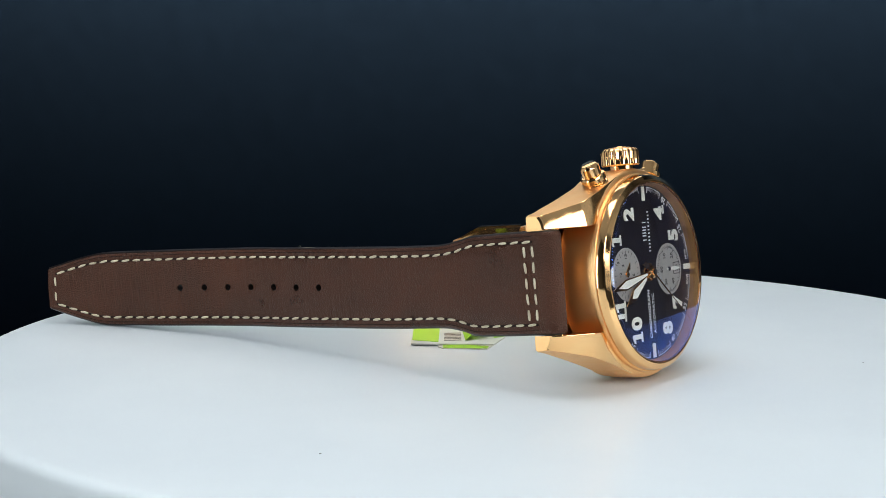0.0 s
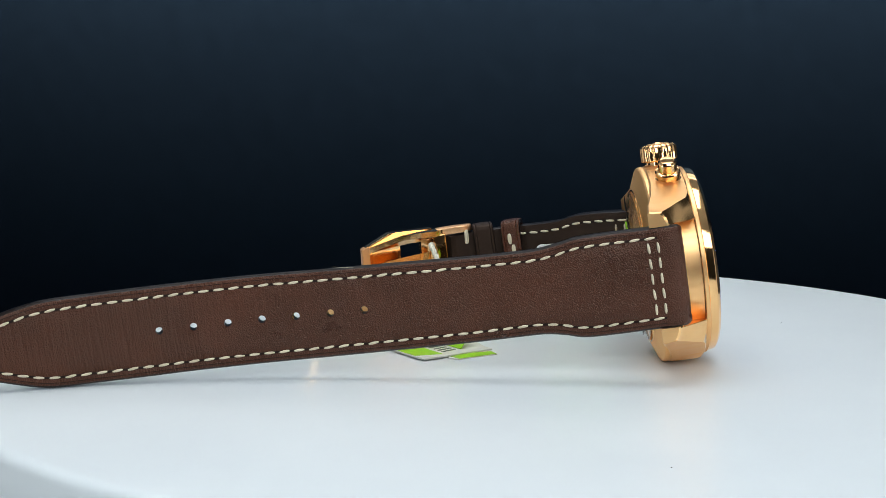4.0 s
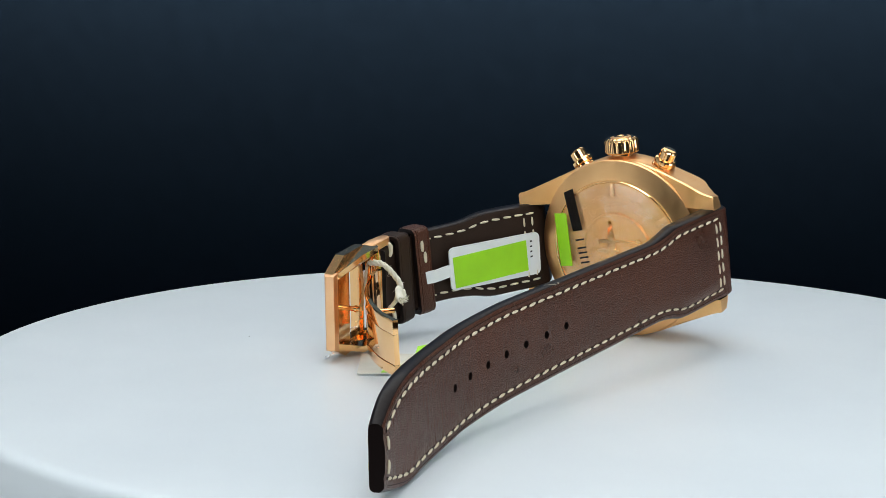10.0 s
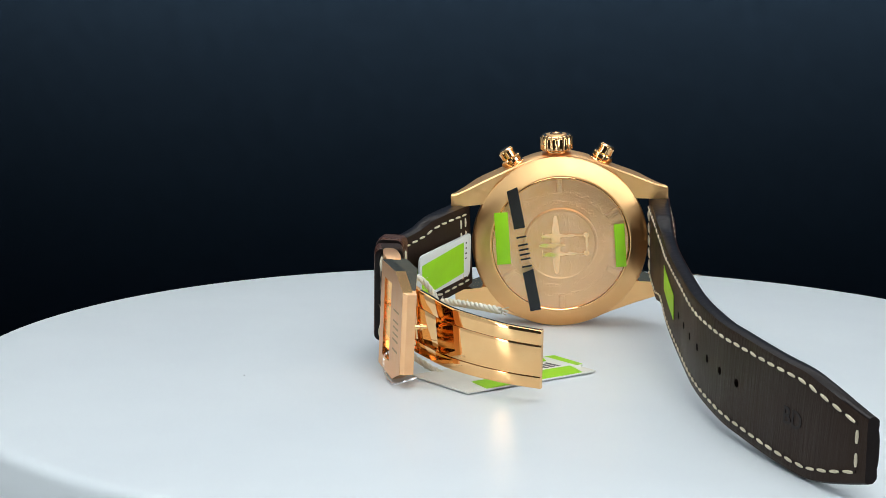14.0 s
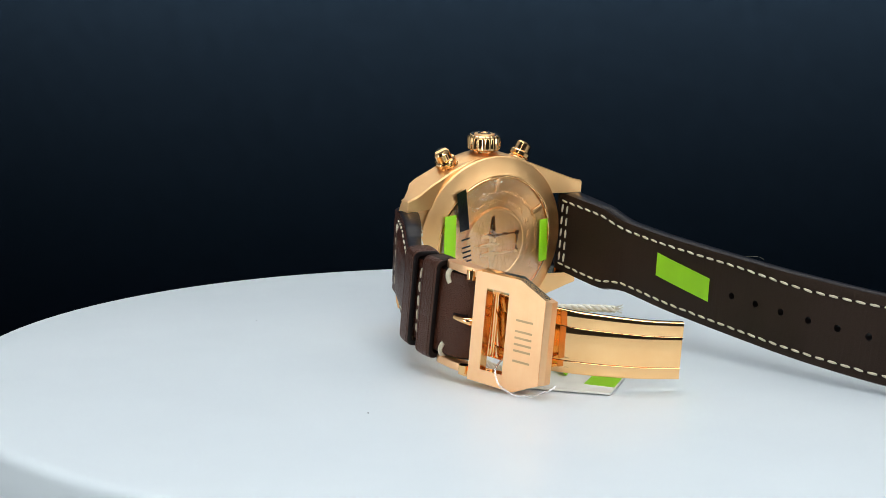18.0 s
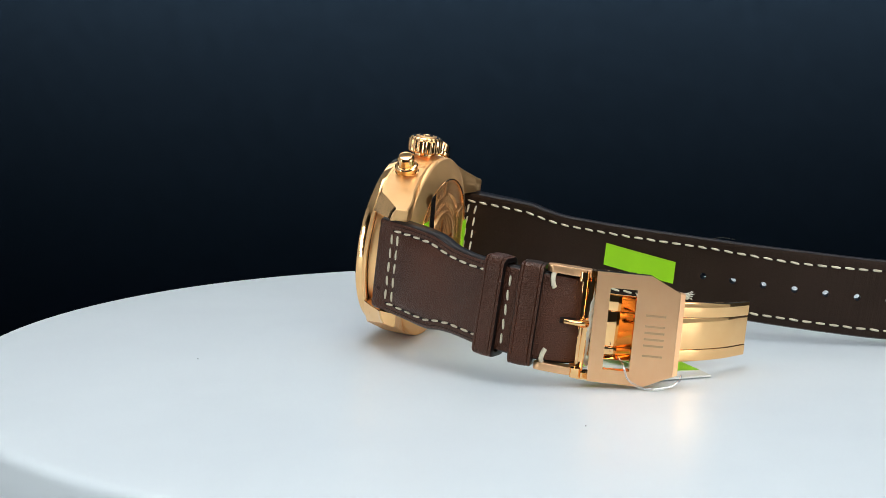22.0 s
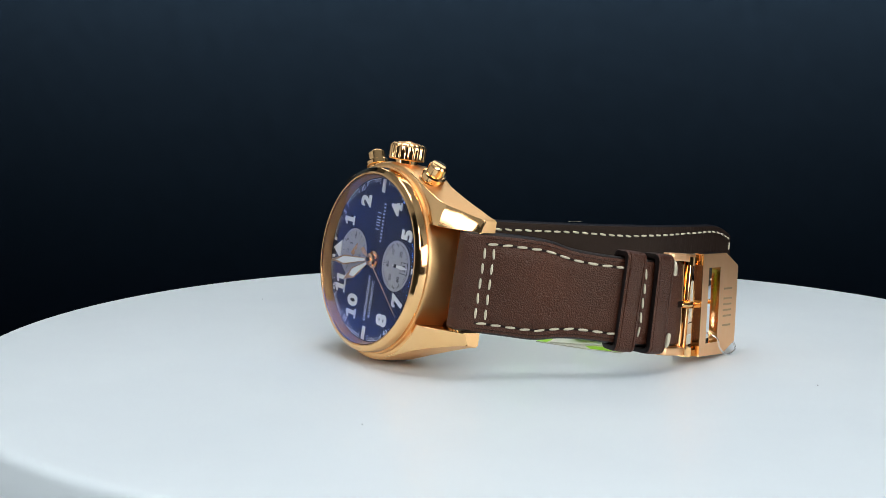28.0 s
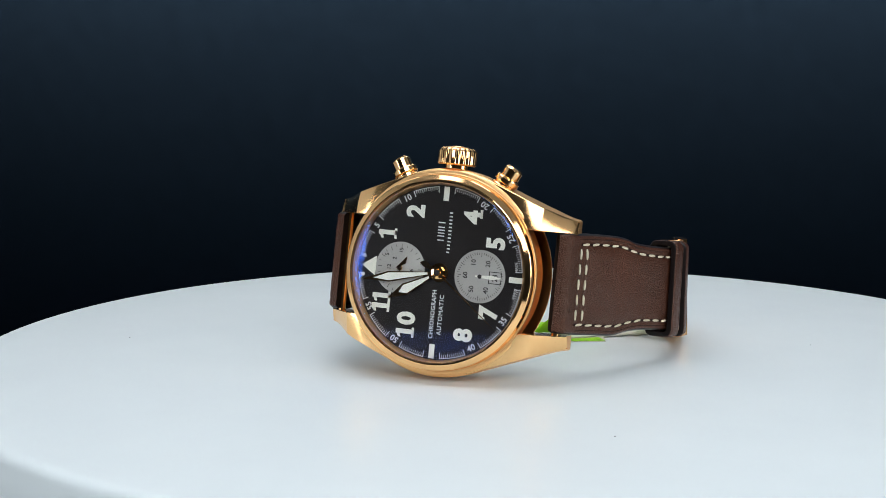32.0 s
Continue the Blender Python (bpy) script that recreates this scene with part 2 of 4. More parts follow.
def smooth_curve(points, step):
    """Points of a smooth curve through the given ones, evenly spaced by step."""
    p = [np.array(q, float) for q in points]
    p = [2 * p[0] - p[1]] + p + [2 * p[-1] - p[-2]]
    fine = []
    for i in range(1, len(p) - 2):
        for k in range(24):
            u = k / 24
            a, b, c, d = p[i - 1], p[i], p[i + 1], p[i + 2]
            fine.append(0.5 * (2 * b + (c - a) * u + (2 * a - 5 * b + 4 * c - d) * u * u + (3 * b - a - 3 * c + d) * u ** 3))
    fine.append(p[-2])
    fine = np.array(fine)
    s = np.concatenate([[0], np.cumsum(np.linalg.norm(np.diff(fine[:, :3], axis=0), axis=1))])
    at = np.linspace(0, s[-1], max(3, int(round(s[-1] / step)) + 1))
    return np.stack([np.interp(at, s, fine[:, k]) for k in range(fine.shape[1])], 1), at


def text_mesh(body, size, mat, depth=0.06, bold=0.0, name="print", spacing=1.0):
    data = bpy.data.curves.new(name, "FONT")
    data.body, data.size, data.extrude, data.offset = body, size * MM, depth * MM * 0.5, bold * MM
    data.align_x, data.align_y, data.space_character = "CENTER", "CENTER", spacing
    data.resolution_u = 3
    ob = new(name, data)
    dg = bpy.context.evaluated_depsgraph_get()
    me = bpy.data.meshes.new_from_object(ob.evaluated_get(dg))
    bpy.data.objects.remove(ob)
    bpy.data.curves.remove(data)
    me.materials.clear()
    me.materials.append(mat)
    return me


def mpose(x, y, z, rx=0, ry=0, rz=0):
    return pose(x * MM, y * MM, z * MM, rx, ry, rz)


def basis(origin, ax, ay, az):
    m = Matrix.Identity(4)
    for k, v in enumerate((ax, ay, az)):
        for i in range(3):
            m[i][k] = v[i]
    for i in range(3):
        m[i][3] = origin[i] * MM
    return m


# ---------- the setting ----------
def structure(name, bm, mat, label, category):
    ob = new(name, mesh_of(bm, name, mat))
    return tagged(ob, label, category, kind="structure")


structure("backdrop", box(-548, 548, 430, 440, -420, 548), BACKDROP, "plain black-blue paper backdrop behind the turntable", "backdrop")
structure("floor", box(-1500, 1500, -1700, 700, -440, -420), TABLE, "grey floor under the display turntable", "floor")
structure("wall_left", box(-1520, -1500, -1700, 700, -420, 1500), WALL, "plain grey room wall", "wall")
structure("wall_right", box(1500, 1520, -1700, 700, -420, 1500), WALL, "plain grey room wall", "wall")
structure("wall_behind", box(-1500, 1500, -1720, -1700, -420, 1500), WALL, "plain grey room wall behind the camera", "wall")
structure("wall_far", box(-1500, 1500, 700, 720, -420, 1500), WALL, "plain grey room wall behind the backdrop", "wall")
structure("ceiling", box(-1500, 1500, -1700, 700, 1500, 1520), WALL, "plain grey ceiling", "ceiling")

# white panels added out of view for the gold and crystal to reflect
structure("bounce_panel_left", box(-560, -550, -345, 300, -420, 550), BOUNCE, "white bounce panel added beside the turntable, out of view", "light tent")
structure("bounce_panel_right", box(550, 560, -360, 20, -420, 550), BOUNCE, "white bounce panel added beside the turntable, out of view", "light tent")
structure("bounce_panel_top", box(-560, 560, -560, 445, 552, 562), BOUNCE, "white bounce panel added above the turntable, out of view", "light tent")
turning = []   # (thing, its place on the platter at 16 s)


def on_platter(name, x, y, z, label, category):
    """An Empty at the base of a thing that rides on the platter."""
    ob = new(name)
    ob.empty_display_size = 0.01
    home = mpose(x, y, z)
    ob.matrix_world = home
    turning.append((ob, home))
    return tagged(ob, label, category)


R = 126.02
turntable = on_platter("turntable", 0, 0, -30, "round white glossy display turntable with a thick rim", "turntable")
UP30 = mpose(0, 0, 30)
part("platter", revolve([(0, -26), (R - 1.5, -26), (R - 0.4, -25.6), (R, -24.6), (R, -2.3), (R - 0.15, -1.5), (R - 0.5, -0.8), (R - 1.1, -0.32), (R - 1.9, -0.07), (R - 2.8, 0), (R * 0.6, 0), (R * 0.3, 0), (0, 0)], 256), PLATTER, turntable, at=UP30)
part("pedestal", revolve([(0, -390), (80, -390), (80, -30), (95, -26.05), (0, -26.05)], 64), PLATTER, turntable, at=UP30)

for x, y, r in ((-46.5, -47.5, 0.14), (-55.5, 48.8, 0.13), (78.8, 50.7, 0.15)):
    part("dust_speck", revolve([(0, 0.16), (r * 0.7, 0.12), (r, 0.0), (0, 0.0)], 7, False, lambda k, q, z: 1.0 + 0.35 * math.sin(2.3 * k)), TABLE, turntable, "grey dust speck", mpose(x, y, 30))

# ---------- the watch: its own frame has 3 o'clock on x, 12 o'clock on y, the dial's normal on z ----------
WATCH = basis((-4.24580, 36.32054, 22.49190), (0.00404, -0.14886, 0.98885), (0.93684, 0.34640, 0.04832), (-0.34973, 0.92620, 0.14086))
BASE = (-2.0, 35.0, 0.0)
watch = on_platter("wristwatch", *BASE, "rose gold chronograph wristwatch on its side, brown leather strap open", "wristwatch")
WF = mpose(-BASE[0], -BASE[1], -BASE[2]) @ WATCH


def loft(sections, cap=True):
    bm = bmesh.new()
    rows = [[bm.verts.new(q) for q in s] for s in sections]
    n = len(rows[0])
    for a, b in zip(rows, rows[1:]):
        for k in range(n):
            bm.faces.new((a[k], a[(k + 1) % n], b[(k + 1) % n], b[k]))
    if cap:
        bm.faces.new(rows[0][::-1])
        bm.faces.new(rows[-1])
    return bm


def lerp(v, xs, ys):
    return float(np.interp(v, xs, ys))


def waist(k, r, z):
    """The case is turned down between the lugs, where the strap ends lie."""
    across = abs(math.cos(2 * math.pi * k / 192)) * 21.5
    return 1.0 if r < 19.5 else lerp(across, [12.0, 13.2], [19.4 / r, 1.0])


case = part("case", revolve([(18.6, -1.06), (20.7, -1.06), (21.05, -1.2), (21.45, -1.7), (21.55, -2.3), (21.6, -5.0), (21.5, -7.8), (21.2, -8.6), (20.6, -9.0), (18.0, -9.0)], 192, False, waist), GOLD_SATIN, watch, "satin rose gold case", WF)
LY = [2, 4, 6, 8, 10, 12, 14, 16, 18, 20, 22, 23.5, 24.6, 25.3, 25.8]
for sx in (1, -1):
    for sy in (1, -1):
        secs = []
        for y in LY:
            xo = lerp(y, [2, 6, 8, 11, 14.5, 18, 21, 24, 26.9], [20.9, 20.3, 19.75, 18.6, 17.2, 15.85, 14.65, 13.55, 12.9])
            xi = lerp(y, [2, 14, 17.5, 26.9], [16.0, 12.5, 10.45, 10.45])
            zt = lerp(y, [2, 14, 18, 20, 21, 23, 25.0, 26.3], [-0.98, -1.0, -1.05, -1.35, -2.2, -4.4, -6.8, -7.9])
            zb = lerp(y, [2, 12, 18, 22, 26.9], [-8.6, -8.8, -9.8, -11.0, -11.7])
            zr = max(zb + 0.8, zt - lerp(y, [2, 6, 10, 14, 18, 20, 22, 25, 26.3], [0.25, 0.3, 0.4, 0.5, 0.8, 1.3, 1.8, 1.4, 0.9]))
            mx, mz = xo * 0.58 + xi * 0.42, zr * 0.42 + zt * 0.58 + 0.05
            s = [(xi, zb), (xo, zb), (xo + 0.3, zb + 0.35), (xo, zr - 0.1), (xo - 0.1, zr), (mx, mz), (xi + 0.1, zt), (xi, zt - 0.12)]
            secs.append([(sx * x, sy * y, z) for x, z in s])
        # the end is cut to a facet
        secs.append([(x * 0.985, y + sy * 0.22, z - (0.45 if k in (4, 5, 6) else 0.0)) for k, (x, y, z) in enumerate(secs[-1])])
        lug = loft(secs)
        for i, face in enumerate(lug.faces):
            face.material_index = 1 if i % 8 in (0, 1, 2) or i >= 8 * (len(secs) - 1) else 0
        part("lug", lug, [GOLD_LUG, GOLD_SATIN], case, "curved lug with polished top face", sharp=24)
part("case_back", revolve([(21.4, -8.7), (21.35, -9.4), (21.15, -9.75), (20.9, -9.9), (17.1, -11.4), (16.5, -11.4), (16.4, -10.9), (0, -10.9)], 128), GOLD_TURNED, watch, "brushed rose gold case back", WF, 16)
bezel = part("bezel", revolve([(18.2, -0.12), (20.08, -0.12), (20.14, -0.04), (20.12, 0.5), (19.9, 1.5), (19.76, 1.68), (18.95, 2.2), (18.75, 2.26), (18.5, 2.22), (18.4, 2.08), (18.38, 1.6)], 180, True), GOLD_SOFT, watch, "polished rose gold bezel", WF, sharp=16)
part("coin_edge", revolve([(19.8, -1.05), (20.36, -1.03), (20.46, -0.95), (20.46, -0.25), (20.36, -0.15), (19.8, -0.13)], 480, True, lambda k, r, z: 1.0 - 0.0026 * (k % 2)), GOLD_SATIN, bezel)
part("rehaut", revolve([(18.2, 1.9), (18.3, 1.9), (18.3, -0.2), (17.9, -0.2), (17.85, 0.05)], 128, True), GOLD_SATIN, bezel)
crystal = part("crystal", revolve([(q, 3.93 - 112 + math.sqrt(112 ** 2 - q * q)) for q in (0, 1.5, 3, 4.5, 6, 7.5, 9, 10.5, 12, 13.5, 15, 16.5, 17.5, 18.05)] + [(18.28, 2.35), (18.34, 2.2), (18.34, 1.6)], 96), CRYSTAL, watch, "domed sapphire crystal with blue anti-reflective coating", WF)
crystal.visible_shadow = False

# crown and push-pieces
TO_X = basis((0, 0, -4.6), (0, 1, 0), (0, 0, 1), (1, 0, 0))
def fluted(k, r, z):
    """Twenty scallops round the crown's flank, running out over its bevel."""
    dip = (0.0, 0.006, 0.022, 0.044, 0.052, 0.044, 0.022, 0.006)[k % 8]
    return 1.0 - (dip if r > 3.6 else dip * 0.6 if r > 3.2 else 0.0)


crown = part("crown", revolve([(0, 25.75), (2.75, 25.75), (2.85, 25.85), (3.3, 25.85), (3.75, 25.55), (4.02, 25.1), (4.02, 22.5), (3.7, 22.2), (2.5, 22.15), (2.5, 20.8), (0, 20.8)], 160, False, fluted), GOLD_SOFT, watch, "fluted rose gold crown", WF @ TO_X, 30)
cap = part("crown_cap", revolve([(0, 26.1), (2.1, 26.05), (2.35, 25.95), (2.45, 25.74), (0, 25.74)], 40), GOLD_SATIN, crown)
part("crown_emblem", revolve([(0.85, 26.05), (1.0, 26.2), (1.5, 26.2), (1.65, 26.02)], 32), GOLD, cap)
for side in (1, -1):
    push = part("pusher", revolve([(0, 26.05), (1.35, 26.05), (1.5, 26.0), (1.92, 25.62), (1.98, 25.5), (1.98, 23.4), (0, 23.4)], 48), GOLD_SOFT, watch, "rose gold push-piece", WF @ pose(0, 0, 0, 0, 0, side * 29.0) @ TO_X, 22)
    part("collar", revolve([(0, 23.75), (2.1, 23.75), (2.45, 23.6), (2.62, 23.3), (2.62, 22.5), (2.4, 22.25), (2.3, 22.2), (2.3, 21.9), (2.6, 21.8), (2.75, 21.6), (2.75, 19.0), (0, 19.0)], 56), GOLD_SOFT, push, sharp=28)

# dial
dial = part("dial", revolve([(0, 0), (18.25, 0), (18.25, -0.4), (0, -0.4)], 128), DIAL, watch, "dark tobacco brown dial", WF)


def on_dial(name, me, x, y, z=0.05, rz=0.0, parent=None):
    return part(name, me, None, parent or dial, at=mpose(x, y, z, 0, 0, rz))


def slab_digit(digit):
    """A bold lume digit with slab feet."""
    me = text_mesh(digit, 5.15, LUME, 0.16, 0.22, "numeral")
    slabs = {"1": [[(-1.15, 0), (0.95, 0), (0.95, 0.5), (-1.15, 0.5)], [(-0.4, 3.75), (-1.2, 3.35), (-1.2, 2.85), (-0.4, 3.1)]],
             "4": [[(-0.2, 0), (1.55, 0), (1.55, 0.5), (-0.2, 0.5)]], "7": [[(-1.35, 2.75), (-0.9, 2.75), (-0.75, 3.5), (-1.35, 3.5)]]}.get(digit, [])
    if slabs:
        bm = bmesh.new()
        bm.from_mesh(me)
        low = min(v.co.y for v in bm.verts) / MM
        mid = max(v.co.x for v in bm.verts) / MM - 0.5 if digit == "1" else 0.0
        for outline in slabs:
            lo = [bm.verts.new((x * MM + mid * MM, (y + low) * MM, -0.08 * MM)) for x, y in outline]
            hi = [bm.verts.new((v.co.x, v.co.y, 0.08 * MM)) for v in lo]
            bm.faces.new(hi)
            for k in range(4):
                bm.faces.new((lo[k], lo[(k + 1) % 4], hi[(k + 1) % 4], hi[k]))
        bm.to_mesh(me)
        bm.free()
    return me


digits = {d: slab_digit(d) for d in "0124578"}
for txt, x, y in (("1", 7.15, 11.75), ("2", 12.1, 6.1), ("4", 11.95, -6.35), ("5", 7.1, -11.6), ("7", -7.1, -11.4), ("8", -12.1, -6.5), ("10", -11.4, 6.0), ("11", -7.0, 11.85)):
    for k, digit in enumerate(txt):
        on_dial("numeral", digits[digit], x + (k - (len(txt) - 1) / 2) * (2.7 if txt == "10" else 2.1), y, 0.08)
for x, y, w, h in ((16.15, 0, 2.9, 1.15), (-16.15, 0, 2.9, 1.15), (0.1, -16.4, 1.15, 3.0)):
    part("hour_marker", box(x - w / 2, x + w / 2, y - h / 2, y + h / 2, 0.01, 0.2, 0.04), LUME, dial)
part("triangle_marker", prism([(-2.05, 13.9), (2.05, 13.9), (0.0, 17.0)], 0.01, 0.18), LUME, dial)
for sx in (1, -1):
    part("dot_marker", revolve([(0, 0.15), (0.38, 0.15), (0.42, 0.01), (0, 0.01)], 20), LUME, dial, at=mpose(sx * 1.95, 16.7, 0))
bm_tick = box(-0.05, 0.05, -0.35, 0.4, 0.01, 0.05)
tick_me = mesh_of(bm_tick, "minute_tick", PRINT)
bm_long = box(-0.08, 0.08, -0.6, 0.7, 0.01, 0.05)
long_me = mesh_of(bm_long, "long_tick", PRINT)


def track_angle(minute):
    return math.radians(90 - 6 * minute)


for m5 in range(12):
    for k in range(13):
        minute = m5 * 5 + 1 + k * 0.25
        a = track_angle(minute)
        major = k in (0, 12)
        mid = k in (4, 8)
        r = 16.95 if major else 17.0 if mid else 17.2
        part("minute_tick", long_me if major else tick_me, None, dial, at=mpose(r * math.cos(a), r * math.sin(a), 0, 0, 0, math.degrees(a) - 90))
    a0, a1 = track_angle(m5 * 5 + 1), track_angle(m5 * 5 + 4)
    ring = [(17.62 * math.cos(a0 + (a1 - a0) * k / 14), 17.62 * math.sin(a0 + (a1 - a0) * k / 14)) for k in range(15)]
    back = [(17.47 * math.cos(a1 + (a0 - a1) * k / 14), 17.47 * math.sin(a1 + (a0 - a1) * k / 14)) for k in range(15)]
    part("track_arc", prism((ring + back)[::-1], 0.01, 0.05), PRINT, dial)
for num in (5, 10, 20, 25, 35, 40, 50, 55):
    a = track_angle(num)
    flip = 180 if 15 < num < 45 else 0
    on_dial("minute_numeral", text_mesh(str(num), 1.75, PRINT, 0.04, 0.03, "minute_numeral"), 16.75 * math.cos(a), 16.75 * math.sin(a), 0.04, math.degrees(a) - 90 + flip)
on_dial("dial_text", text_mesh("CHRONOGRAPH", 1.28, PRINT, 0.04, 0.02, "dial_text", 1.02), -8.6, 0.55, 0.04)
on_dial("dial_text", text_mesh("AUTOMATIC", 1.28, PRINT, 0.04, 0.02, "dial_text", 1.15), -8.6, -1.15, 0.04)
on_dial("dial_text", text_mesh("MADE", 0.8, PRINT, 0.04, 0.01, "dial_text"), 2.7, -16.2, 0.04, 10)
on_dial("dial_text", text_mesh("SWISS", 0.8, PRINT, 0.04, 0.01, "dial_text"), -2.7, -16.3, 0.04, -10)
for x0 in (6.5, 7.35, 7.95, 8.55, 9.15, 10.1):
    part("name_bar", box(x0, x0 + 0.24, -0.3, 1.15, 0.01, 0.05), PRINT, dial, "plain printed name bar")
for k in range(12):
    part("name_bar", box(4.15 + k * 0.73, 4.15 + k * 0.73 + 0.3, -1.75, -1.1, 0.01, 0.05), PRINT, dial)

# sub-dials
for cy, marks in ((8.6, 24), (-8.7, 60)):
    sub = part("subdial", revolve([(0, 0.02), (4.9, 0.02), (5.1, 0.07), (5.35, 0.05), (5.4, 0.005), (0, 0.005)], 72), SILVER, dial, "silvered sub-dial", mpose(0.1, cy, 0))
    for k in range(marks):
        a = 2 * math.pi * k / marks
        five = k % (5 if marks == 60 else 2) == 0
        l = 0.85 if five else 0.45
        bm = box(-0.05, 0.05, -l / 2, l / 2, 0.021, 0.05)
        part("subdial_tick", bm, DARK_PRINT, sub, at=mpose((4.85 - l / 2) * math.cos(a), (4.85 - l / 2) * math.sin(a), 0, 0, 0, math.degrees(a) - 90))
    if marks == 60:
        for num, deg in (("60", 90), ("10", 30), ("20", -30), ("40", -150), ("50", 150)):
            on_dial("subdial_numeral", text_mesh(num, 1.35, DARK_PRINT, 0.03, 0.02, "subdial_numeral"), 3.1 * math.cos(math.radians(deg)), 3.1 * math.sin(math.radians(deg)), 0.06, 0, sub)
        part("date_window", framed_plate([(-1.25, -4.6), (1.25, -4.6), (1.25, -1.9), (-1.25, -1.9)], [(-1.1, -4.45), (1.1, -4.45), (1.1, -2.05), (-1.1, -2.05)], 0.02, 0.06), DARK_PRINT, sub)
        part("subdial_hand", prism([(-0.15, 1.0), (0.15, 1.0), (0.42, -2.6), (0, -4.9), (-0.42, -2.6)][::-1], 0.12, 0.2), LUME, sub)
        on_dial("date_numeral", text_mesh("23", 1.55, DARK_PRINT, 0.03, 0.02, "date_numeral"), 0.0, -3.25, 0.05, 0, sub)
        part("hand_boss", revolve([(0, 0.35), (0.4, 0.33), (0.45, 0.1), (0, 0.1)], 20), DARK_PRINT, sub)
    else:
        for num, deg, q in (("12", 90, 2.4), ("2", 35, 2.3), ("15", 0, 3.6), ("5", 50, 4.0), ("6", -95, 2.6), ("8", -130, 2.6)):
            on_dial("subdial_numeral", text_mesh(num, 1.15, DARK_PRINT, 0.03, 0.02, "subdial_numeral"), q * math.cos(math.radians(deg)), q * math.sin(math.radians(deg)), 0.06, 0, sub)
        part("subdial_hand", prism([(-0.1, 0.8), (0.12, 0.8), (2.5, -1.4), (1.0, -1.2)][::-1], 0.12, 0.2), GOLD, sub)
        part("subdial_hand", prism([(0.2, -0.3), (-0.2, -0.3), (-3.7, 1.7)][::-1], 0.22, 0.28), DARK_PRINT, sub)
        part("hand_boss", revolve([(0, 0.4), (0.5, 0.36), (0.55, 0.1), (0, 0.1)], 20), GOLD, sub)


def hand(name, tip, wide, half, z, parent):
    """A leaf hand of lume in a dark frame from the middle towards tip."""
    tip, wide = Vector((*tip, 0)), Vector((*wide, 0))
    d = tip.normalized()
    n = Vector((-d.y, d.x, 0))
    lw = wide.dot(d)
    shape = lambda g, back, end: [tuple((d * back + n * g * 0.3)[:2]), tuple((d * lw + n * half * g)[:2]), tuple((d * end)[:2]), tuple((d * lw - n * half * g)[:2]), tuple((d * back - n * g * 0.3)[:2])]
    ob = part(name, prism(shape(1.0, 1.6, tip.length)[::-1], z, z + 0.16), GOLD_SOFT, parent, "gold framed leaf hand with ivory lume", WF)
    part("lume_fill", prism(shape(0.74, 2.2, tip.length - 2.6)[::-1], z + 0.15, z + 0.22), LUME, ob)
    return ob


hand("hour_hand", (-6.2, 10.4), (-4.0, 6.9), 1.25, 0.5, watch)
hand("minute_hand", (-2.9, 16.4), (-1.9, 10.6), 1.1, 0.85, watch)
part("chronograph_hand", prism([(-11.3, -14.55), (0.2, -0.15), (2.3, 2.9), (1.75, 3.95), (1.0, 3.2), (-0.12, 0.1)], 1.2, 1.3), GOLD, watch, "thin gold sweep hand", WF)
part("hand_boss", revolve([(0, 1.75), (0.7, 1.7), (0.8, 1.4), (1.3, 1.3), (1.35, 0.4), (1.9, 0.35), (1.95, 0.02), (0, 0.02)], 40), GOLD, watch, at=WF)
part("centre_pin", revolve([(0, 1.95), (0.45, 1.92), (0.55, 1.8), (0.55, 1.6), (0, 1.6)], 24), DARK_PRINT, watch, at=WF)


# case back details, under the clear transport film
medal = part("medallion", revolve([(0, -11.42), (8.3, -11.42), (8.55, -11.6), (8.9, -11.6), (9.1, -10.9), (0, -10.85)], 96), GOLD_ENGRAVED, watch, "engraved gold medallion", WF)


def relief(outline, z0=-11.40, z1=-11.62):
    part("relief", prism(outline, z1, z0), GOLD, medal, "raised aeroplane relief")


relief([(-7.3, -0.9), (-7.2, -1.35), (-6.6, -1.6), (-2.3, -2.15), (0, -2.2), (2.3, -2.15), (6.6, -1.6), (7.2, -1.35), (7.3, -0.9), (6.8, -0.65), (2.3, -0.1), (0, 0.0), (-2.3, -0.1), (-6.8, -0.65)])
for bx in (-2.3, 2.3):
    relief([(bx - 0.3, -4.3), (bx, -4.7), (bx + 0.3, -4.3), (bx + 0.52, -3.4), (bx + 0.55, -1.2), (bx + 0.38, 0.6), (bx + 0.2, 1.5), (bx + 0.42, 2.0), (bx + 0.36, 2.9), (bx + 0.16, 3.6), (bx + 0.14, 6.2),
            (bx - 0.14, 6.2), (bx - 0.16, 3.6), (bx - 0.36, 2.9), (bx - 0.42, 2.0), (bx - 0.2, 1.5), (bx - 0.38, 0.6), (bx - 0.55, -1.2), (bx - 0.52, -3.4)], -11.5, -11.75)
    relief([(bx - 0.5, 5.7), (bx + 0.5, 5.7), (bx + 0.62, 6.3), (bx + 0.4, 6.9), (bx - 0.4, 6.9), (bx - 0.62, 6.3)], -11.5, -11.78)
    part("propeller", box(bx - 1.0, bx + 1.0, -4.45, -4.28, -11.6, -11.5), GOLD, medal)
relief([(-0.3, -4.9), (0, -5.3), (0.3, -4.9), (0.5, -3.6), (0.5, -1.6), (0.28, 0.7), (0, 1.2), (-0.28, 0.7), (-0.5, -1.6), (-0.5, -3.6)], -11.5, -11.78)
relief([(-2.3, 6.05), (2.3, 6.05), (2.3, 6.6), (-2.3, 6.6)], -11.5, -11.7)
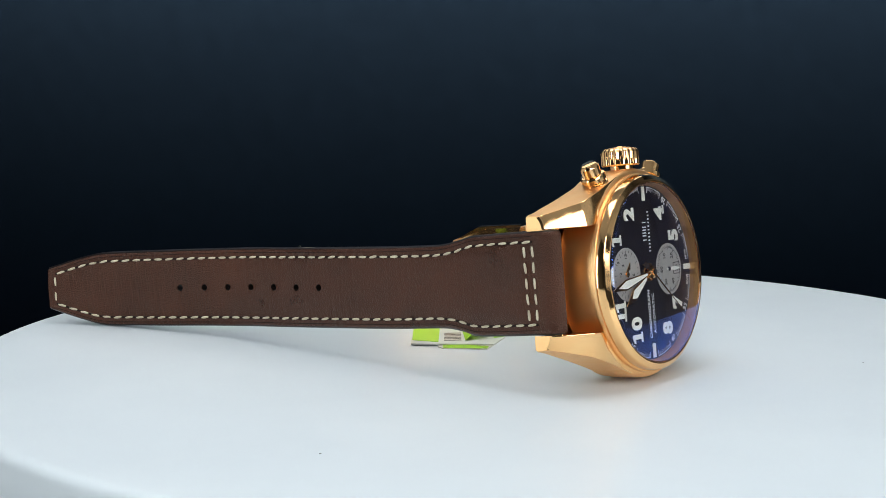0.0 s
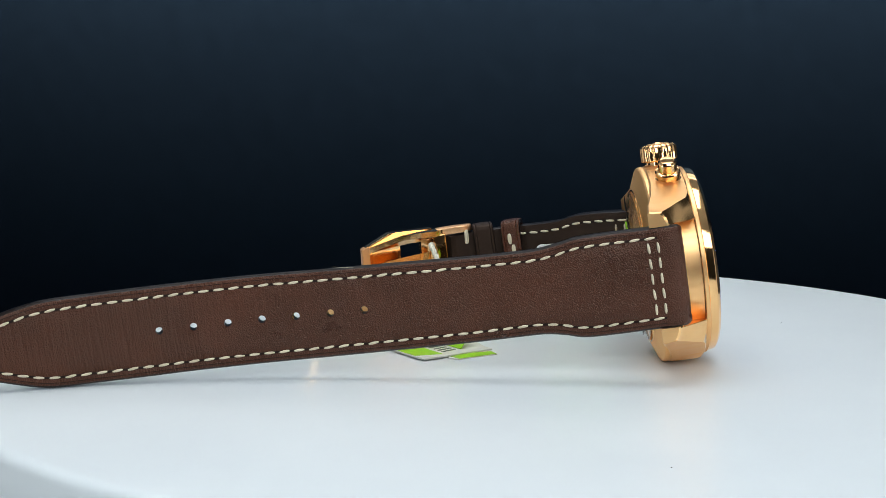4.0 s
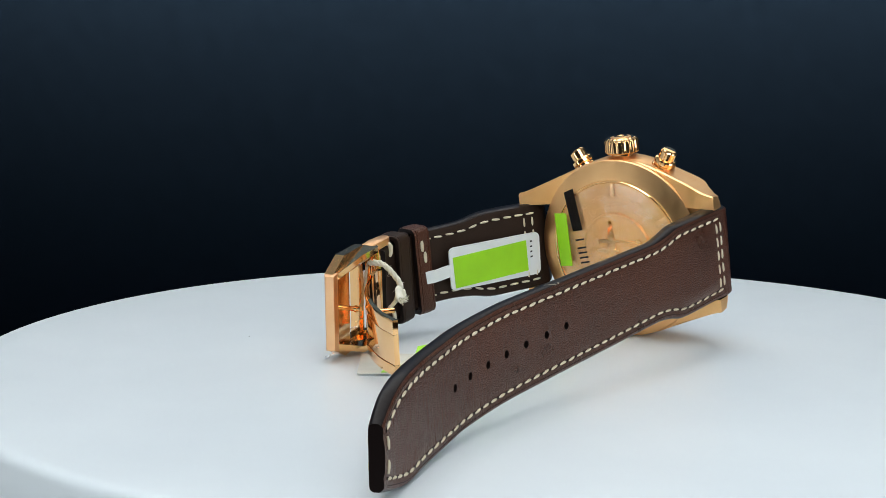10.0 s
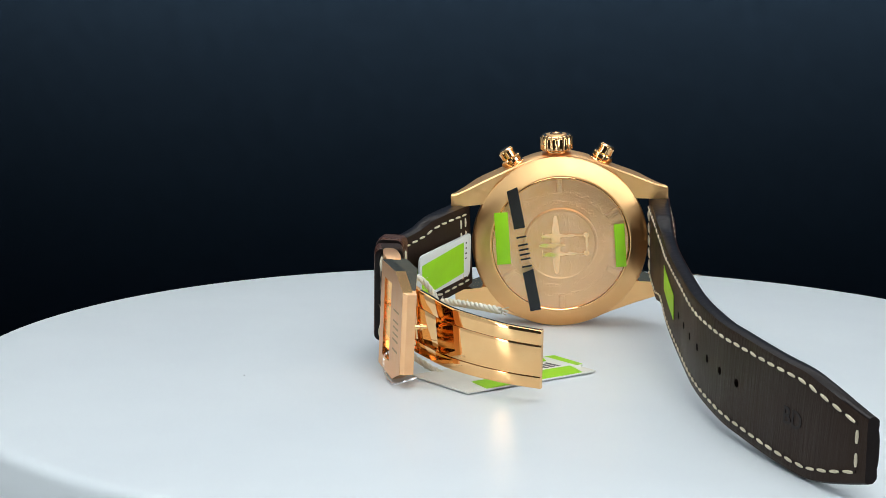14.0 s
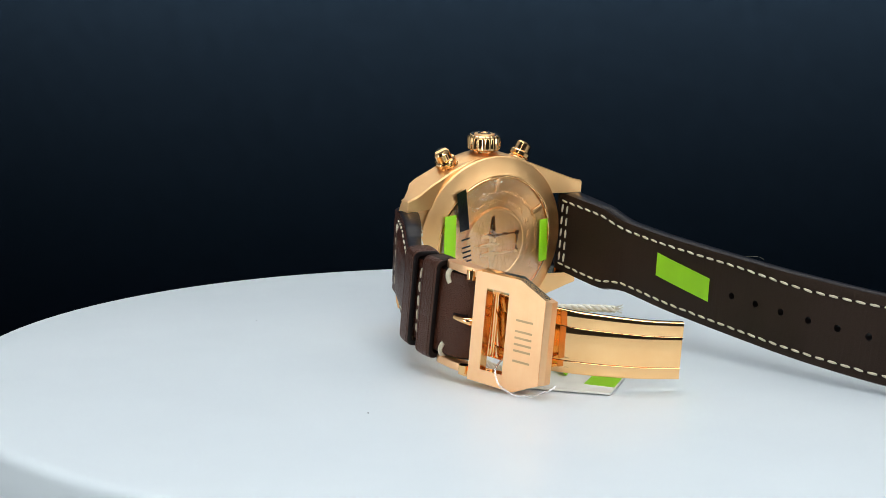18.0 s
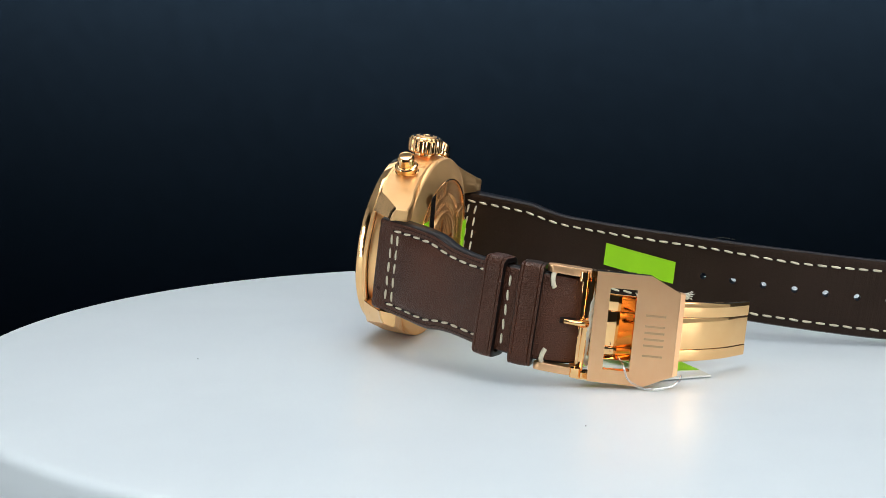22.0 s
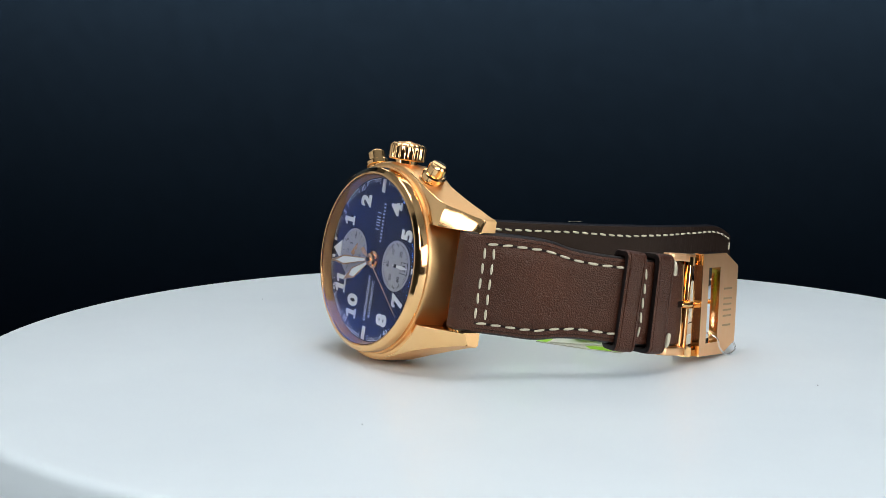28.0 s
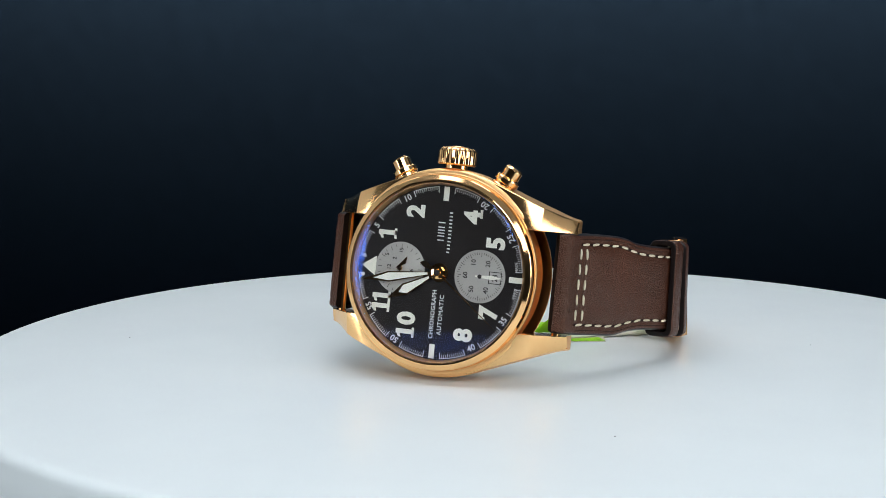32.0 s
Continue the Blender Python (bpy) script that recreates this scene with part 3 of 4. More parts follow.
part("step_ring", revolve([(16.35, -11.2), (16.4, -11.5), (16.55, -11.6), (16.72, -11.58), (16.8, -11.45), (16.75, -11.2)], 128, True), GOLD, watch, "polished step round the case back", WF)
rng = random.Random(4)
stroke_shapes = [
    mesh_of(tube([(-0.6, 0, 0), (0.6, 0, 0)], 0.14, 6), "raised_stroke", GOLD_ENGRAVED),
    mesh_of(tube([(-0.5, -0.35, 0), (0.0, 0.3, 0), (0.5, -0.35, 0)], 0.14, 6), "raised_stroke", GOLD_ENGRAVED),
    mesh_of(tube([(0.5 * math.cos(a), 0.5 * math.sin(a), 0) for a in np.linspace(0.5, 5.2, 9)], 0.14, 6), "raised_stroke", GOLD_ENGRAVED),
    mesh_of(tube([(-0.3, -0.55, 0), (-0.3, 0.55, 0), (0.4, 0.4, 0), (0.3, -0.15, 0), (-0.25, -0.05, 0)], 0.13, 6), "raised_stroke", GOLD_ENGRAVED)]
for k in range(116):
    ring = k % 2
    a = 360.0 * (k // 2) / 58 + rng.uniform(-0.8, 0.8)
    if rng.random() > 0.08:
        part("raised_stroke", stroke_shapes[rng.randrange(4)], None, watch, at=WF @ pose(0, 0, 0, 0, 0, a) @ mpose((10.6, 13.0)[ring], 0, -10.93, 0, 0, rng.choice((0, 90, 90, 180, 20, -20))))
wave = lambda y, x: y + 0.35 * math.sin(x * 1.3 + y)
for k in range(11):
    y = -6.6 + k * 1.25
    half = math.sqrt(max(1.0, 60 - y * y))
    part("wave_line", tube([(-half + 2 * half * i / 14, wave(y, -half + 2 * half * i / 14), -11.42) for i in range(15)], 0.09, 5), GOLD_ENGRAVED, medal)
for k in range(6):
    part("key_notch", box(12.9, 16.3, -0.75, 0.75, -11.4, -10.9, 0.3), GOLD_SATIN, watch, at=WF @ pose(0, 0, 0, 0, 0, 60 * k))
part("film", revolve([(0, -11.95), (16.2, -11.95), (16.3, -11.98), (16.2, -12.01), (0, -12.01)], 64), FILM, watch, "clear wrinkled transport film", WF).visible_shadow = False
STRIP = WF @ mpose(-0.9, -8.9, -12.04, 0, 0, -9.0)
for x0, x1 in ((5.6, 15.2), (-15.6, -5.6)):
    part("film_strip", prism([(x0, -1.35), (x1, -1.35), (x1 + 0.6, 1.35), (x0, 1.35)][::-1], -0.05, 0.02), FILM_BLACK, watch, "black printed strip on the film", STRIP)
for x0 in (-4.3, -2.4, -1.2, 0.0, 1.2, 3.2):
    part("name_bar", box(x0, x0 + 0.42, -1.2, 1.2, -0.05, 0.02), INK, watch, at=STRIP)
part("tape", box(-4.6, 8.4, -1.65, 1.65, -0.06, 0.06, 0.03), TAPE, watch, "neon green tape", WF @ mpose(0.4, -13.95, -12.12, 0, 0, -1.5))
part("tape", box(-6.3, 4.5, -1.25, 1.25, -0.06, 0.06, 0.03), TAPE, watch, "neon green tape", WF @ mpose(0.3, 14.3, -12.12, 0, 0, -2.5))
for sy in (1, -1):
    part("spring_bar", tube([(-10.6, sy * 23.6, -7.2), (10.6, sy * 23.6, -7.2)], 0.8, 12), GOLD, watch, at=WF)


# ---------- leather strap ----------
class Ribbon:
    """A band along a curve of (z, y, x, half width, thickness); its outer face looks to side * y."""

    def __init__(self, rows, side, lean, lean_z, step=1.2):
        self.d, self.s = smooth_curve([(x, y, z, h, t) for z, y, x, h, t in rows], step)
        p = self.d[:, :3]
        tan = np.gradient(p, axis=0)
        tan /= np.linalg.norm(tan, axis=1)[:, None]
        f = np.clip((p[:, 2] - lean_z[0]) / (lean_z[1] - lean_z[0]), 0, 1)[:, None]
        w = (1 - f) * np.array([1.0, 0, 0]) + f * np.array(lean)
        w -= tan * np.sum(w * tan, axis=1)[:, None]
        w /= np.linalg.norm(w, axis=1)[:, None]
        n = np.cross(tan, w)
        n *= np.sign(n[:, 1] * side)[:, None]
        self.t, self.w, self.n = tan, w, n
        self.len = self.s[-1]

    def at(self, s, what):
        return np.array([np.interp(s, self.s, what[:, k]) for k in range(what.shape[1])])

    def height(self, w, hw, pad):
        return float(np.interp(abs(w), [0, hw - 5.0, hw - 3.6, hw - 2.7, hw - 2.1, hw - 1.4, hw - 0.7, hw - 0.4, hw], [pad, pad, pad * 0.8, pad * 0.25, -0.1, 0.0, -0.02, -0.25, -0.8]))

    def pad(self, s):
        return float(np.interp(s, [6, 7.6, 10.4, 13.4, 20, 30], [0.02, 0.0, 0.8, 1.1, 0.9, 0.22]))

    def point(self, s, w, off=0.0, inner=False):
        d = self.at(s, self.d)
        o = -d[4] - off if inner else self.height(w, d[3], self.pad(s)) + off
        return Vector(d[:3] + self.at(s, self.w) * w + self.at(s, self.n) * o)

    def frame_at(self, s, off=0.0):
        d = self.at(s, self.d)
        n = self.at(s, self.n)
        return basis(d[:3] + n * off, self.at(s, self.w), n, np.cross(self.at(s, self.w), n))

    def s_of_z(self, z):
        return float(np.interp(-z, -self.d[:, 2], self.s))

    def body(self):
        bm = bmesh.new()
        rows = []
        for i in range(len(self.s)):
            o, hw, th = self.d[i, :3], self.d[i, 3], self.d[i, 4]
            a, b = min(0.9, th * 0.28), min(0.35, hw * 0.1)
            half = [hw, hw - 0.4, hw - 0.7, hw - 1.4, hw - 2.1, hw - 2.7, hw - 3.6, max(0.6, hw - 5.0)]
            ws = [-w for w in half] + [0.0] + half[::-1]
            sec = [(w, self.height(w, hw, self.pad(self.s[i]))) for w in ws]
            sec += [(hw, -th + a), (hw - b, -th + 0.12), (hw - 1.0, -th), (0, -th), (-hw + 1.0, -th), (-hw + b, -th + 0.12), (-hw, -th + a)]
            rows.append([bm.verts.new(o + self.w[i] * w + self.n[i] * h) for w, h in sec])
        n = len(rows[0])
        for a, b in zip(rows, rows[1:]):
            for k in range(n):
                f = bm.faces.new((a[k], a[(k + 1) % n], b[(k + 1) % n], b[k]))
                f.material_index = 0 if 1 <= k <= 14 else 2 if 18 <= k <= 21 else 1
        for f in (bm.faces.new(rows[0][::-1]), bm.faces.new(rows[-1])):
            f.material_index = 1
        return bm

    def lay(self, name, s0, s1, w0, w1, off, thick, mat, parent, label="", inner=False, step=1.5):
        """A thin band lying on a face, with its edges at w0(s) and w1(s)."""
        bm = bmesh.new()
        rows = []
        for s in np.linspace(s0, s1, max(2, int((s1 - s0) / step))):
            a, b = w0(s), w1(s)
            rows.append([bm.verts.new(q) for q in (self.point(s, a, off, inner), self.point(s, b, off, inner), self.point(s, b, off + thick, inner), self.point(s, a, off + thick, inner))])
        for p, q in zip(rows, rows[1:]):
            for k in range(4):
                bm.faces.new((p[k], p[(k + 1) % 4], q[(k + 1) % 4], q[k]))
        bm.faces.new(rows[0][::-1])
        bm.faces.new(rows[-1])
        return part(name, bm, mat, parent, label)


bm = bmesh.new()
bmesh.ops.create_uvsphere(bm, u_segments=8, v_segments=6, radius=1.0)
for v in bm.verts:
    v.co = Vector((max(-1, min(1, v.co.z * 1.2)) * 1.05, v.co.x * 0.285, v.co.y * 0.3))
STITCH = mesh_of(bm, "stitch", THREAD, 60)


def stitch_row(band, path, parent, inner, pitch=3.05):
    """Stitches along path, a list of (s, w); each one is a part of its own."""
    pts = [band.point(s, w, 0.05, inner) for s, w in path]
    acc = np.concatenate([[0], np.cumsum([(b - a).length for a, b in zip(pts, pts[1:])])])
    count = max(1, int(round(acc[-1] / pitch)))
    sp = np.array([q[0] for q in path])
    wp = np.array([q[1] for q in path])
    for k in range(count):
        m = (k + 0.5) * acc[-1] / count
        ends = []
        for q in (m - 0.6, m, m + 0.6):
            s, w = np.interp(q, acc, sp), np.interp(q, acc, wp)
            ends.append(band.point(s, w, 0.1, inner))
        x = (ends[2] - ends[0]).normalized()
        z = Vector(band.at(np.interp(m, acc, sp), band.n))
        y = z.cross(x).normalized()
        x = (x + y * rng.uniform(-0.02, 0.14)).normalized()
        y = z.cross(x).normalized()
        part("stitch", STITCH, None, parent, at=basis(ends[1], x, y, x.cross(y)))


def stitch_all(band, parent, s0, s1, tip, faces, inset=2.15, col=None):
    grid = np.linspace(s0, s1, 90)
    for inner in faces:
        for sg in (1, -1):
            drop = 0.75 if inner and tip and sg > 0 else 0.0
            hw = lambda s: float(np.interp(s, band.s, band.d[:, 3])) - inset - drop * lerp(s, [70, 88, 105, 125], [0, 1, 0.4, -0.3])
            # flat dark strip: the shade between stitches, put in as colour
            band.lay("stitch_gap_shade", s0, s1, (lambda s: sg * hw(s) - 0.24), (lambda s: sg * hw(s) + 0.24), 0.0, 0.1, RECESS_SHADE, parent, "", inner, 0.6)
            stitch_row(band, [(s, sg * hw(s)) for s in grid], parent, inner)
            if not inner:
                # thin dark line laid on as the shade of the edge's crease
                band.lay("edge_crease_shade", s0, s1, (lambda s: sg * (hw(s) + 1.05)), (lambda s: sg * (hw(s) + 1.16)), 0.0, 0.04, RECESS_SHADE, parent, "", False, 0.8)
        for s in (col[1] if inner else col[0]):
            stitch_row(band, [(s, w) for w in np.linspace(-hw(s) + 0.4, hw(s) - 0.4, 12)], parent, inner)
        if tip:
            stitch_row(band, [(s1, w) for w in np.linspace(-hw(s1), hw(s1), 8)], parent, inner, 3.4)


LONG_ROWS = [(-4.9, 24.2, 0.1, 10.2, 3.0), (-5.6, 25.9, 0.1, 10.3, 4.6), (-8.0, 26.75, 0.1, 10.3, 5.0), (-11.5, 26.3, 0.1, 10.3, 4.8), (-25.5, 25.0, 0.0, 10.3, 4.0),
             (-30, 24.6, 0.1, 9.5, 3.6), (-34.5, 24.25, 0.15, 8.8, 3.2), (-40, 23.8, 0.2, 8.75, 3.0), (-52, 23.1, 0.4, 8.9, 2.9), (-77.8, 22.7, 1.35, 9.1, 2.8),
             (-91.8, 23.05, 2.0, 9.2, 2.8), (-105.6, 24.8, 2.55, 9.2, 2.8), (-114, 26.9, 2.9, 9.2, 2.8), (-125, 30.1, 3.4, 9.1, 2.8), (-133, 33.0, 3.8, 8.9, 2.8), (-138, 34.9, 4.2, 7.9, 2.8),
             (-142.5, 36.9, 4.55, 6.5, 2.6), (-146.3, 38.8, 4.9, 5.2, 2.3)]
long_band = Ribbon(LONG_ROWS, 1, (0.988, 0.03, 0.15), (-20, -110))
strap = part("long_strap", long_band.body(), [LEATHER, EDGE, LINING], watch, "stitched brown leather strap half with punched holes", WF, 50)
# punched holes go right through
cut = bmesh.new()
for z in (-70.8, -77.75, -84.8, -91.8, -98.7, -105.6, -112.3):
    f = long_band.frame_at(long_band.s_of_z(z))
    made = bmesh.ops.create_cone(cut, cap_ends=True, segments=14, radius1=0.78, radius2=0.78, depth=9)["verts"]
    off = lerp(z, [-112, -70], [0.1, 0.1])
    for v in made:
        q = Vector((v.co.x + off, v.co.z - 1.4, v.co.y))
        v.co = (f.to_3x3() @ q) + f.translation * 1000
cutter = new("hole_cutter", mesh_of(cut, "hole_cutter", EDGE))
cutter.parent, cutter.matrix_basis = watch, WF.copy()
mod = strap.modifiers.new("holes", "BOOLEAN")
mod.object, mod.operation, mod.solver = cutter, "DIFFERENCE", "EXACT"
bpy.context.view_layer.update()
punched = bpy.data.meshes.new_from_object(strap.evaluated_get(bpy.context.evaluated_depsgraph_get()))
strap.modifiers.clear()
punched.set_sharp_from_angle(angle=radians(50))
# the faces round the holes keep the band's own normals
turned = [Vector(c.vector) for c in punched.corner_normals]
for poly in punched.polygons:
    if poly.material_index == 1:
        continue
    q = np.array(poly.center) / MM
    k = int(np.argmin(np.sum((long_band.d[:, :3] - q) ** 2, axis=1)))
    if abs(np.dot(q - long_band.d[k, :3], long_band.w[k])) > long_band.d[k, 3] - 5.0:
        continue
    for c in poly.loop_indices:
        p = np.array(punched.vertices[punched.loops[c].vertex_index].co) / MM
        s = long_band.s[k] + float(np.dot(p - long_band.d[k, :3], long_band.t[k]))
        n = Vector(long_band.at(s, long_band.n)).normalized()
        turned[c] = n if poly.material_index == 0 else -n
punched.normals_split_custom_set(turned)
strap.data = punched
bpy.data.objects.remove(cutter)
LAST = long_band.len - 1.9
ZL = long_band.s_of_z
stitch_all(long_band, strap, ZL(-10.2), LAST, True, (False, True), col=((ZL(-10.2), ZL(-12.1)), (ZL(-10.0) + 0.9, ZL(-11.75) + 0.9)))
long_band.lay("tape", long_band.s_of_z(-46.8), long_band.s_of_z(-64.0), lambda s: lerp(s, [long_band.s_of_z(-46.8), long_band.s_of_z(-64.0)], [-1.1, -2.9]), lambda s: lerp(s, [long_band.s_of_z(-46.8), long_band.s_of_z(-64.0)], [4.3, 2.4]), 0.12, 0.1, TAPE, strap, "neon green tape on the lining", True)
f = long_band.frame_at(long_band.len - 17.5, -2.86)
part("stamp", text_mesh("BD", 4.2, EDGE, 0.06, 0.05, "stamp"), None, strap, "letters stamped in the lining", basis(f.translation * 1000, -f.col[2].to_3d(), f.col[0].to_3d(), -f.col[1].to_3d()))

S72 = ZL(-72.5)
hair = [long_band.point(S72 + a, 9.0, b) for a, b in ((-0.6, 0.2), (0.2, 1.1), (1.4, 1.7), (2.6, 1.3), (3.3, 0.6), (4.2, 0.4))]
part("hair", tube([q + Vector((0.6 * k, 0, 0)) for q, k in zip(smooth_curve(hair, 0.3)[0], np.sin(np.linspace(0, 3.1, 60)))], 0.022, 5), THREAD, strap, "loose hair caught on the strap edge")

SHORT_ROWS = [(-4.7, -23.3, 0.3, 10.2, 2.4), (-4.9, -24.4, 0.3, 10.2, 3.2), (-5.4, -25.5, 0.3, 10.3, 4.4), (-7.6, -26.4, 0.3, 10.3, 4.8), (-10.2, -27.4, 0.3, 10.4, 4.7), (-15, -29.9, 0.4, 10.5, 4.4), (-19.5, -32.4, 0.4, 10.5, 4.1), (-22, -33.85, 0.45, 10.15, 3.8), (-24.5, -35.2, 0.45, 9.5, 3.5),
              (-27.5, -36.9, 0.5, 9.15, 3.3), (-31, -38.8, 0.5, 9.05, 3.1), (-35, -40.5, 0.5, 9.1, 3.0), (-40, -41.5, 0.5, 9.1, 3.0), (-45, -41.6, 0.5, 9.1, 3.0), (-50, -41.0, 0.5, 9.1, 3.0), (-55.3, -40.2, 0.5, 9.0, 3.0)]
short_band = Ribbon(SHORT_ROWS, -1, (0.9935, 0.09, 0.065), (-15, -58))
# the strap's end turns in round the pin bar
wrapped = Ribbon(SHORT_ROWS[:-1] + [(-53.4, -39.9, 0.5, 9.05, 3.0), (-55.4, -37.9, 0.5, 9.0, 2.6)], -1, (0.9935, 0.09, 0.065), (-15, -58))
strap2 = part("short_strap", wrapped.body(), [LEATHER, EDGE, LINING], watch, "stitched brown leather strap half with two keepers", WF, 50)
stitch_all(short_band, strap2, 6.2, short_band.s_of_z(-36), False, (False, True), col=((6.2, 8.2), (7.1, 9.1)))
S48 = short_band.s_of_z(-49.3)
for sg in (1, -1):
    reach = [short_band.point(S48 + d, sg * w, lift) for w, d, lift in ((6.4, 0.5, -0.05), (6.9, 0.25, 0.25), (7.8, 0.0, 0.32), (8.6, -0.05, 0.3), (9.1, 0.0, 0.5), (9.35, 0.1, 0.1))]
    reach += [short_band.point(S48 + d, sg * w, lift, True) for w, d, lift in ((9.35, 0.1, -0.3), (9.0, 0.15, 0.25), (8.2, 0.2, 0.3), (7.2, 0.25, 0.25), (6.7, 0.3, -0.1))]
    part("bar_tack", tube(smooth_curve(reach, 0.4)[0], 0.52, 8), THREAD, strap2, "thick cream thread tack over the edge")
# dark box in place of the shaded opening under the tongue
part("tongue_slot_shade", box(-0.65, 0.65, -0.2, 0.3, -1.3, 2.0, 0.1), RECESS_SHADE, strap2, at=wrapped.frame_at(wrapped.s_of_z(-52.9)))


def keeper(z, half, width, name_stitch):
    s = short_band.s_of_z(z)
    ring = lambda w, up, dn, r: [(x + r * math.cos(a), y + r * math.sin(a)) for x, y, a0 in ((w - r, up - r, 0), (-w + r, up - r, 90), (-w + r, dn + r, 180), (w - r, dn + r, 270)) for a in [math.radians(a0 + k * 22.5) for k in range(5)]]
    inner = ring(half - 1.1, 0.45, -3.6, 0.8)
    rows = []
    e = width / 2
    for z, d in ((-e, -0.32), (-e + 0.12, -0.1), (-e + 0.35, 0.0), (-e + 0.62, 0.0), (-e + 0.75, -0.13), (-e + 0.88, 0.02), (0.0, 0.08), (e - 0.88, 0.02), (e - 0.75, -0.13), (e - 0.62, 0.0), (e - 0.35, 0.0), (e - 0.12, -0.1), (e, -0.32)):
        rows.append([(x, y, z) for x, y in ring(half + d, 1.55 + d, -4.7 - d, 1.5)])
    rows = [[(x, y, -e) for x, y in inner]] + rows + [[(x, y, e) for x, y in inner]]
    loop_bm = loft(rows + [rows[0]], cap=False)
    bmesh.ops.remove_doubles(loop_bm, verts=loop_bm.verts, dist=1e-4)
    bmesh.ops.recalc_face_normals(loop_bm, faces=loop_bm.faces)
    loop_bm.normal_update()
    for face in loop_bm.faces:
        q = face.calc_center_median()
        face.material_index = 1 if abs(face.normal.z) > 0.5 and abs(abs(q.z) - e) < 0.1 else 2 if q.y < -1.5 and not name_stitch else 0
    ob = part("keeper", loop_bm, [LEATHER, EDGE, LINING], strap2, "brown leather strap keeper", short_band.frame_at(s))
    if name_stitch:
        for x in (6.2, 3.4):
            part("stitch", STITCH, None, ob, at=mpose(x, -4.76, 0.35 if x > 5 else -0.3, 90, 0, 0) @ Matrix.Diagonal((1.25, 1.9, 1.3, 1)))
    return ob


keeper(-37.2, 10.5, 4.7, True)
keeper(-45.0, 10.6, 4.9, False)
stitch_row(short_band, [(short_band.s_of_z(-40.6), w) for w in np.linspace(-7.6, 7.6, 8)], strap2, False, 2.9)

# ---------- buckle and folding blade ----------
bw = Vector((0.9935, 0.092, 0.065)).normalized()
ba = Vector((0.02, 0.30, -0.954))
ba = (ba - bw * ba.dot(bw)).normalized()
bn = bw.cross(ba)
if bn.y > 0:
    bn = -bn
BUCK = WF @ basis((0.4, -41.5, -57.3), bw, ba, bn)
flap = part("buckle_flap", framed_plate([(-11.0, 1.4), (11.4, 1.4), (11.4, 12.2), (8.45, 18.3), (-8.6, 18.3), (-11.2, 12.6)], [(-8.3, 4.3), (8.3, 4.3), (8.3, 7.2), (8.3, 9.7), (-8.3, 9.7), (-8.3, 7.2)], -2.1, 0, 0.2), [GOLD_BUCKLE, GOLD_LUG], watch, "satin rose gold folding buckle flap with a slot", BUCK, 25)
for poly in flap.data.polygons:
    poly.material_index = 0 if poly.normal.z > 0.8 else 1
for sg in (1, -1):
    cheek = bmesh.new()
    prof = [(-0.6, -1.3), (1.6, -1.9), (12.6, -1.9), (18.2, -1.95), (17.4, -2.9), (9.5, -5.4), (1.0, -5.6), (-0.7, -4.6)]
    rows = [[cheek.verts.new((x if y < 12 else x - sg * 2.35 * (y - 12) / 5, y, z)) for y, z in prof] for x in (sg * 11.1, sg * 9.8)]
    cheek.faces.new(rows[0])
    cheek.faces.new(rows[1][::-1])
    for k in range(len(prof)):
        cheek.faces.new((rows[0][k], rows[0][(k + 1) % len(prof)], rows[1][(k + 1) % len(prof)], rows[1][k]))
    part("cheek", cheek, GOLD_LUG, flap)
part("rim", loft([[(x * (1 - 0.03 * (y - 18.35)), y, z) for y, z in ((18.35, -0.03), (19.4, -0.7), (19.4, -2.6), (17.6, -2.8), (17.6, -2.15), (18.35, -2.12))] for x in (-8.6, 8.45)]), GOLD_BUCKLE, flap, "bevelled far rim", sharp=20)
for x0 in (-5.0, -2.9, -1.6, -0.3, 1.0, 3.2):
    part("name_bar", box(x0, x0 + 0.42, 11.9, 15.9, -0.05, 0.02), ENGRAVE, flap, "plain engraved name bar")
part("stud", tube([(0, 13.8, -1.9), (0, 13.8, -6.5)], 0.55, 12), GOLD, flap)
part("stud_collar", tube([(0, 13.8, -5.6), (0, 13.8, -5.1)], 0.8, 16), GOLD, flap)
for sg in (1, -1):
    part("knuckle", tube([(sg * 8.9, -0.9, -1.9), (sg * 10.8, -0.9, -1.9)], 1.15, 18), GOLD, flap, "polished hinge knuckle")
part("hinge_bar", tube([(-10.2, -0.5, -4.3), (10.2, -0.5, -4.3)], 0.9, 14), GOLD, watch, at=BUCK)
PINF = WF @ short_band.frame_at(short_band.s_of_z(-53.0))
def horn(x0, x1):
    """An arm of the pin frame: deep at the bar, rounded off at its free end."""
    side = [(3.7, 0.1), (3.7, -2.9), (0.5, -3.1), (-3.2, -2.9), (-4.5, -2.5), (-5.2, -1.7), (-5.3, -0.9), (-4.9, -0.2), (-4.0, 0.2), (0.0, 0.35)]
    bm = loft([[(x, y, z) for z, y in side] for x in (x0, x1)])
    bmesh.ops.bevel(bm, geom=list(bm.edges), offset=0.22, segments=2, affect="EDGES", profile=0.5)
    return bm


ub = part("pin_frame", horn(9.35, 10.95), GOLD_BUCKLE, watch, "rose gold pin buckle frame", PINF)
part("frame_arm", horn(-10.95, -9.35), GOLD_BUCKLE, ub)
part("frame_bar", box(-10.0, 10.0, -3.0, -1.0, 3.5, 4.7, 0.35), GOLD, ub)
part("frame_plate", box(-9.7, 9.7, -3.75, -3.06, 1.7, 4.6, 0.25), GOLD_SOFT, ub, "polished plate on the inside of the frame")
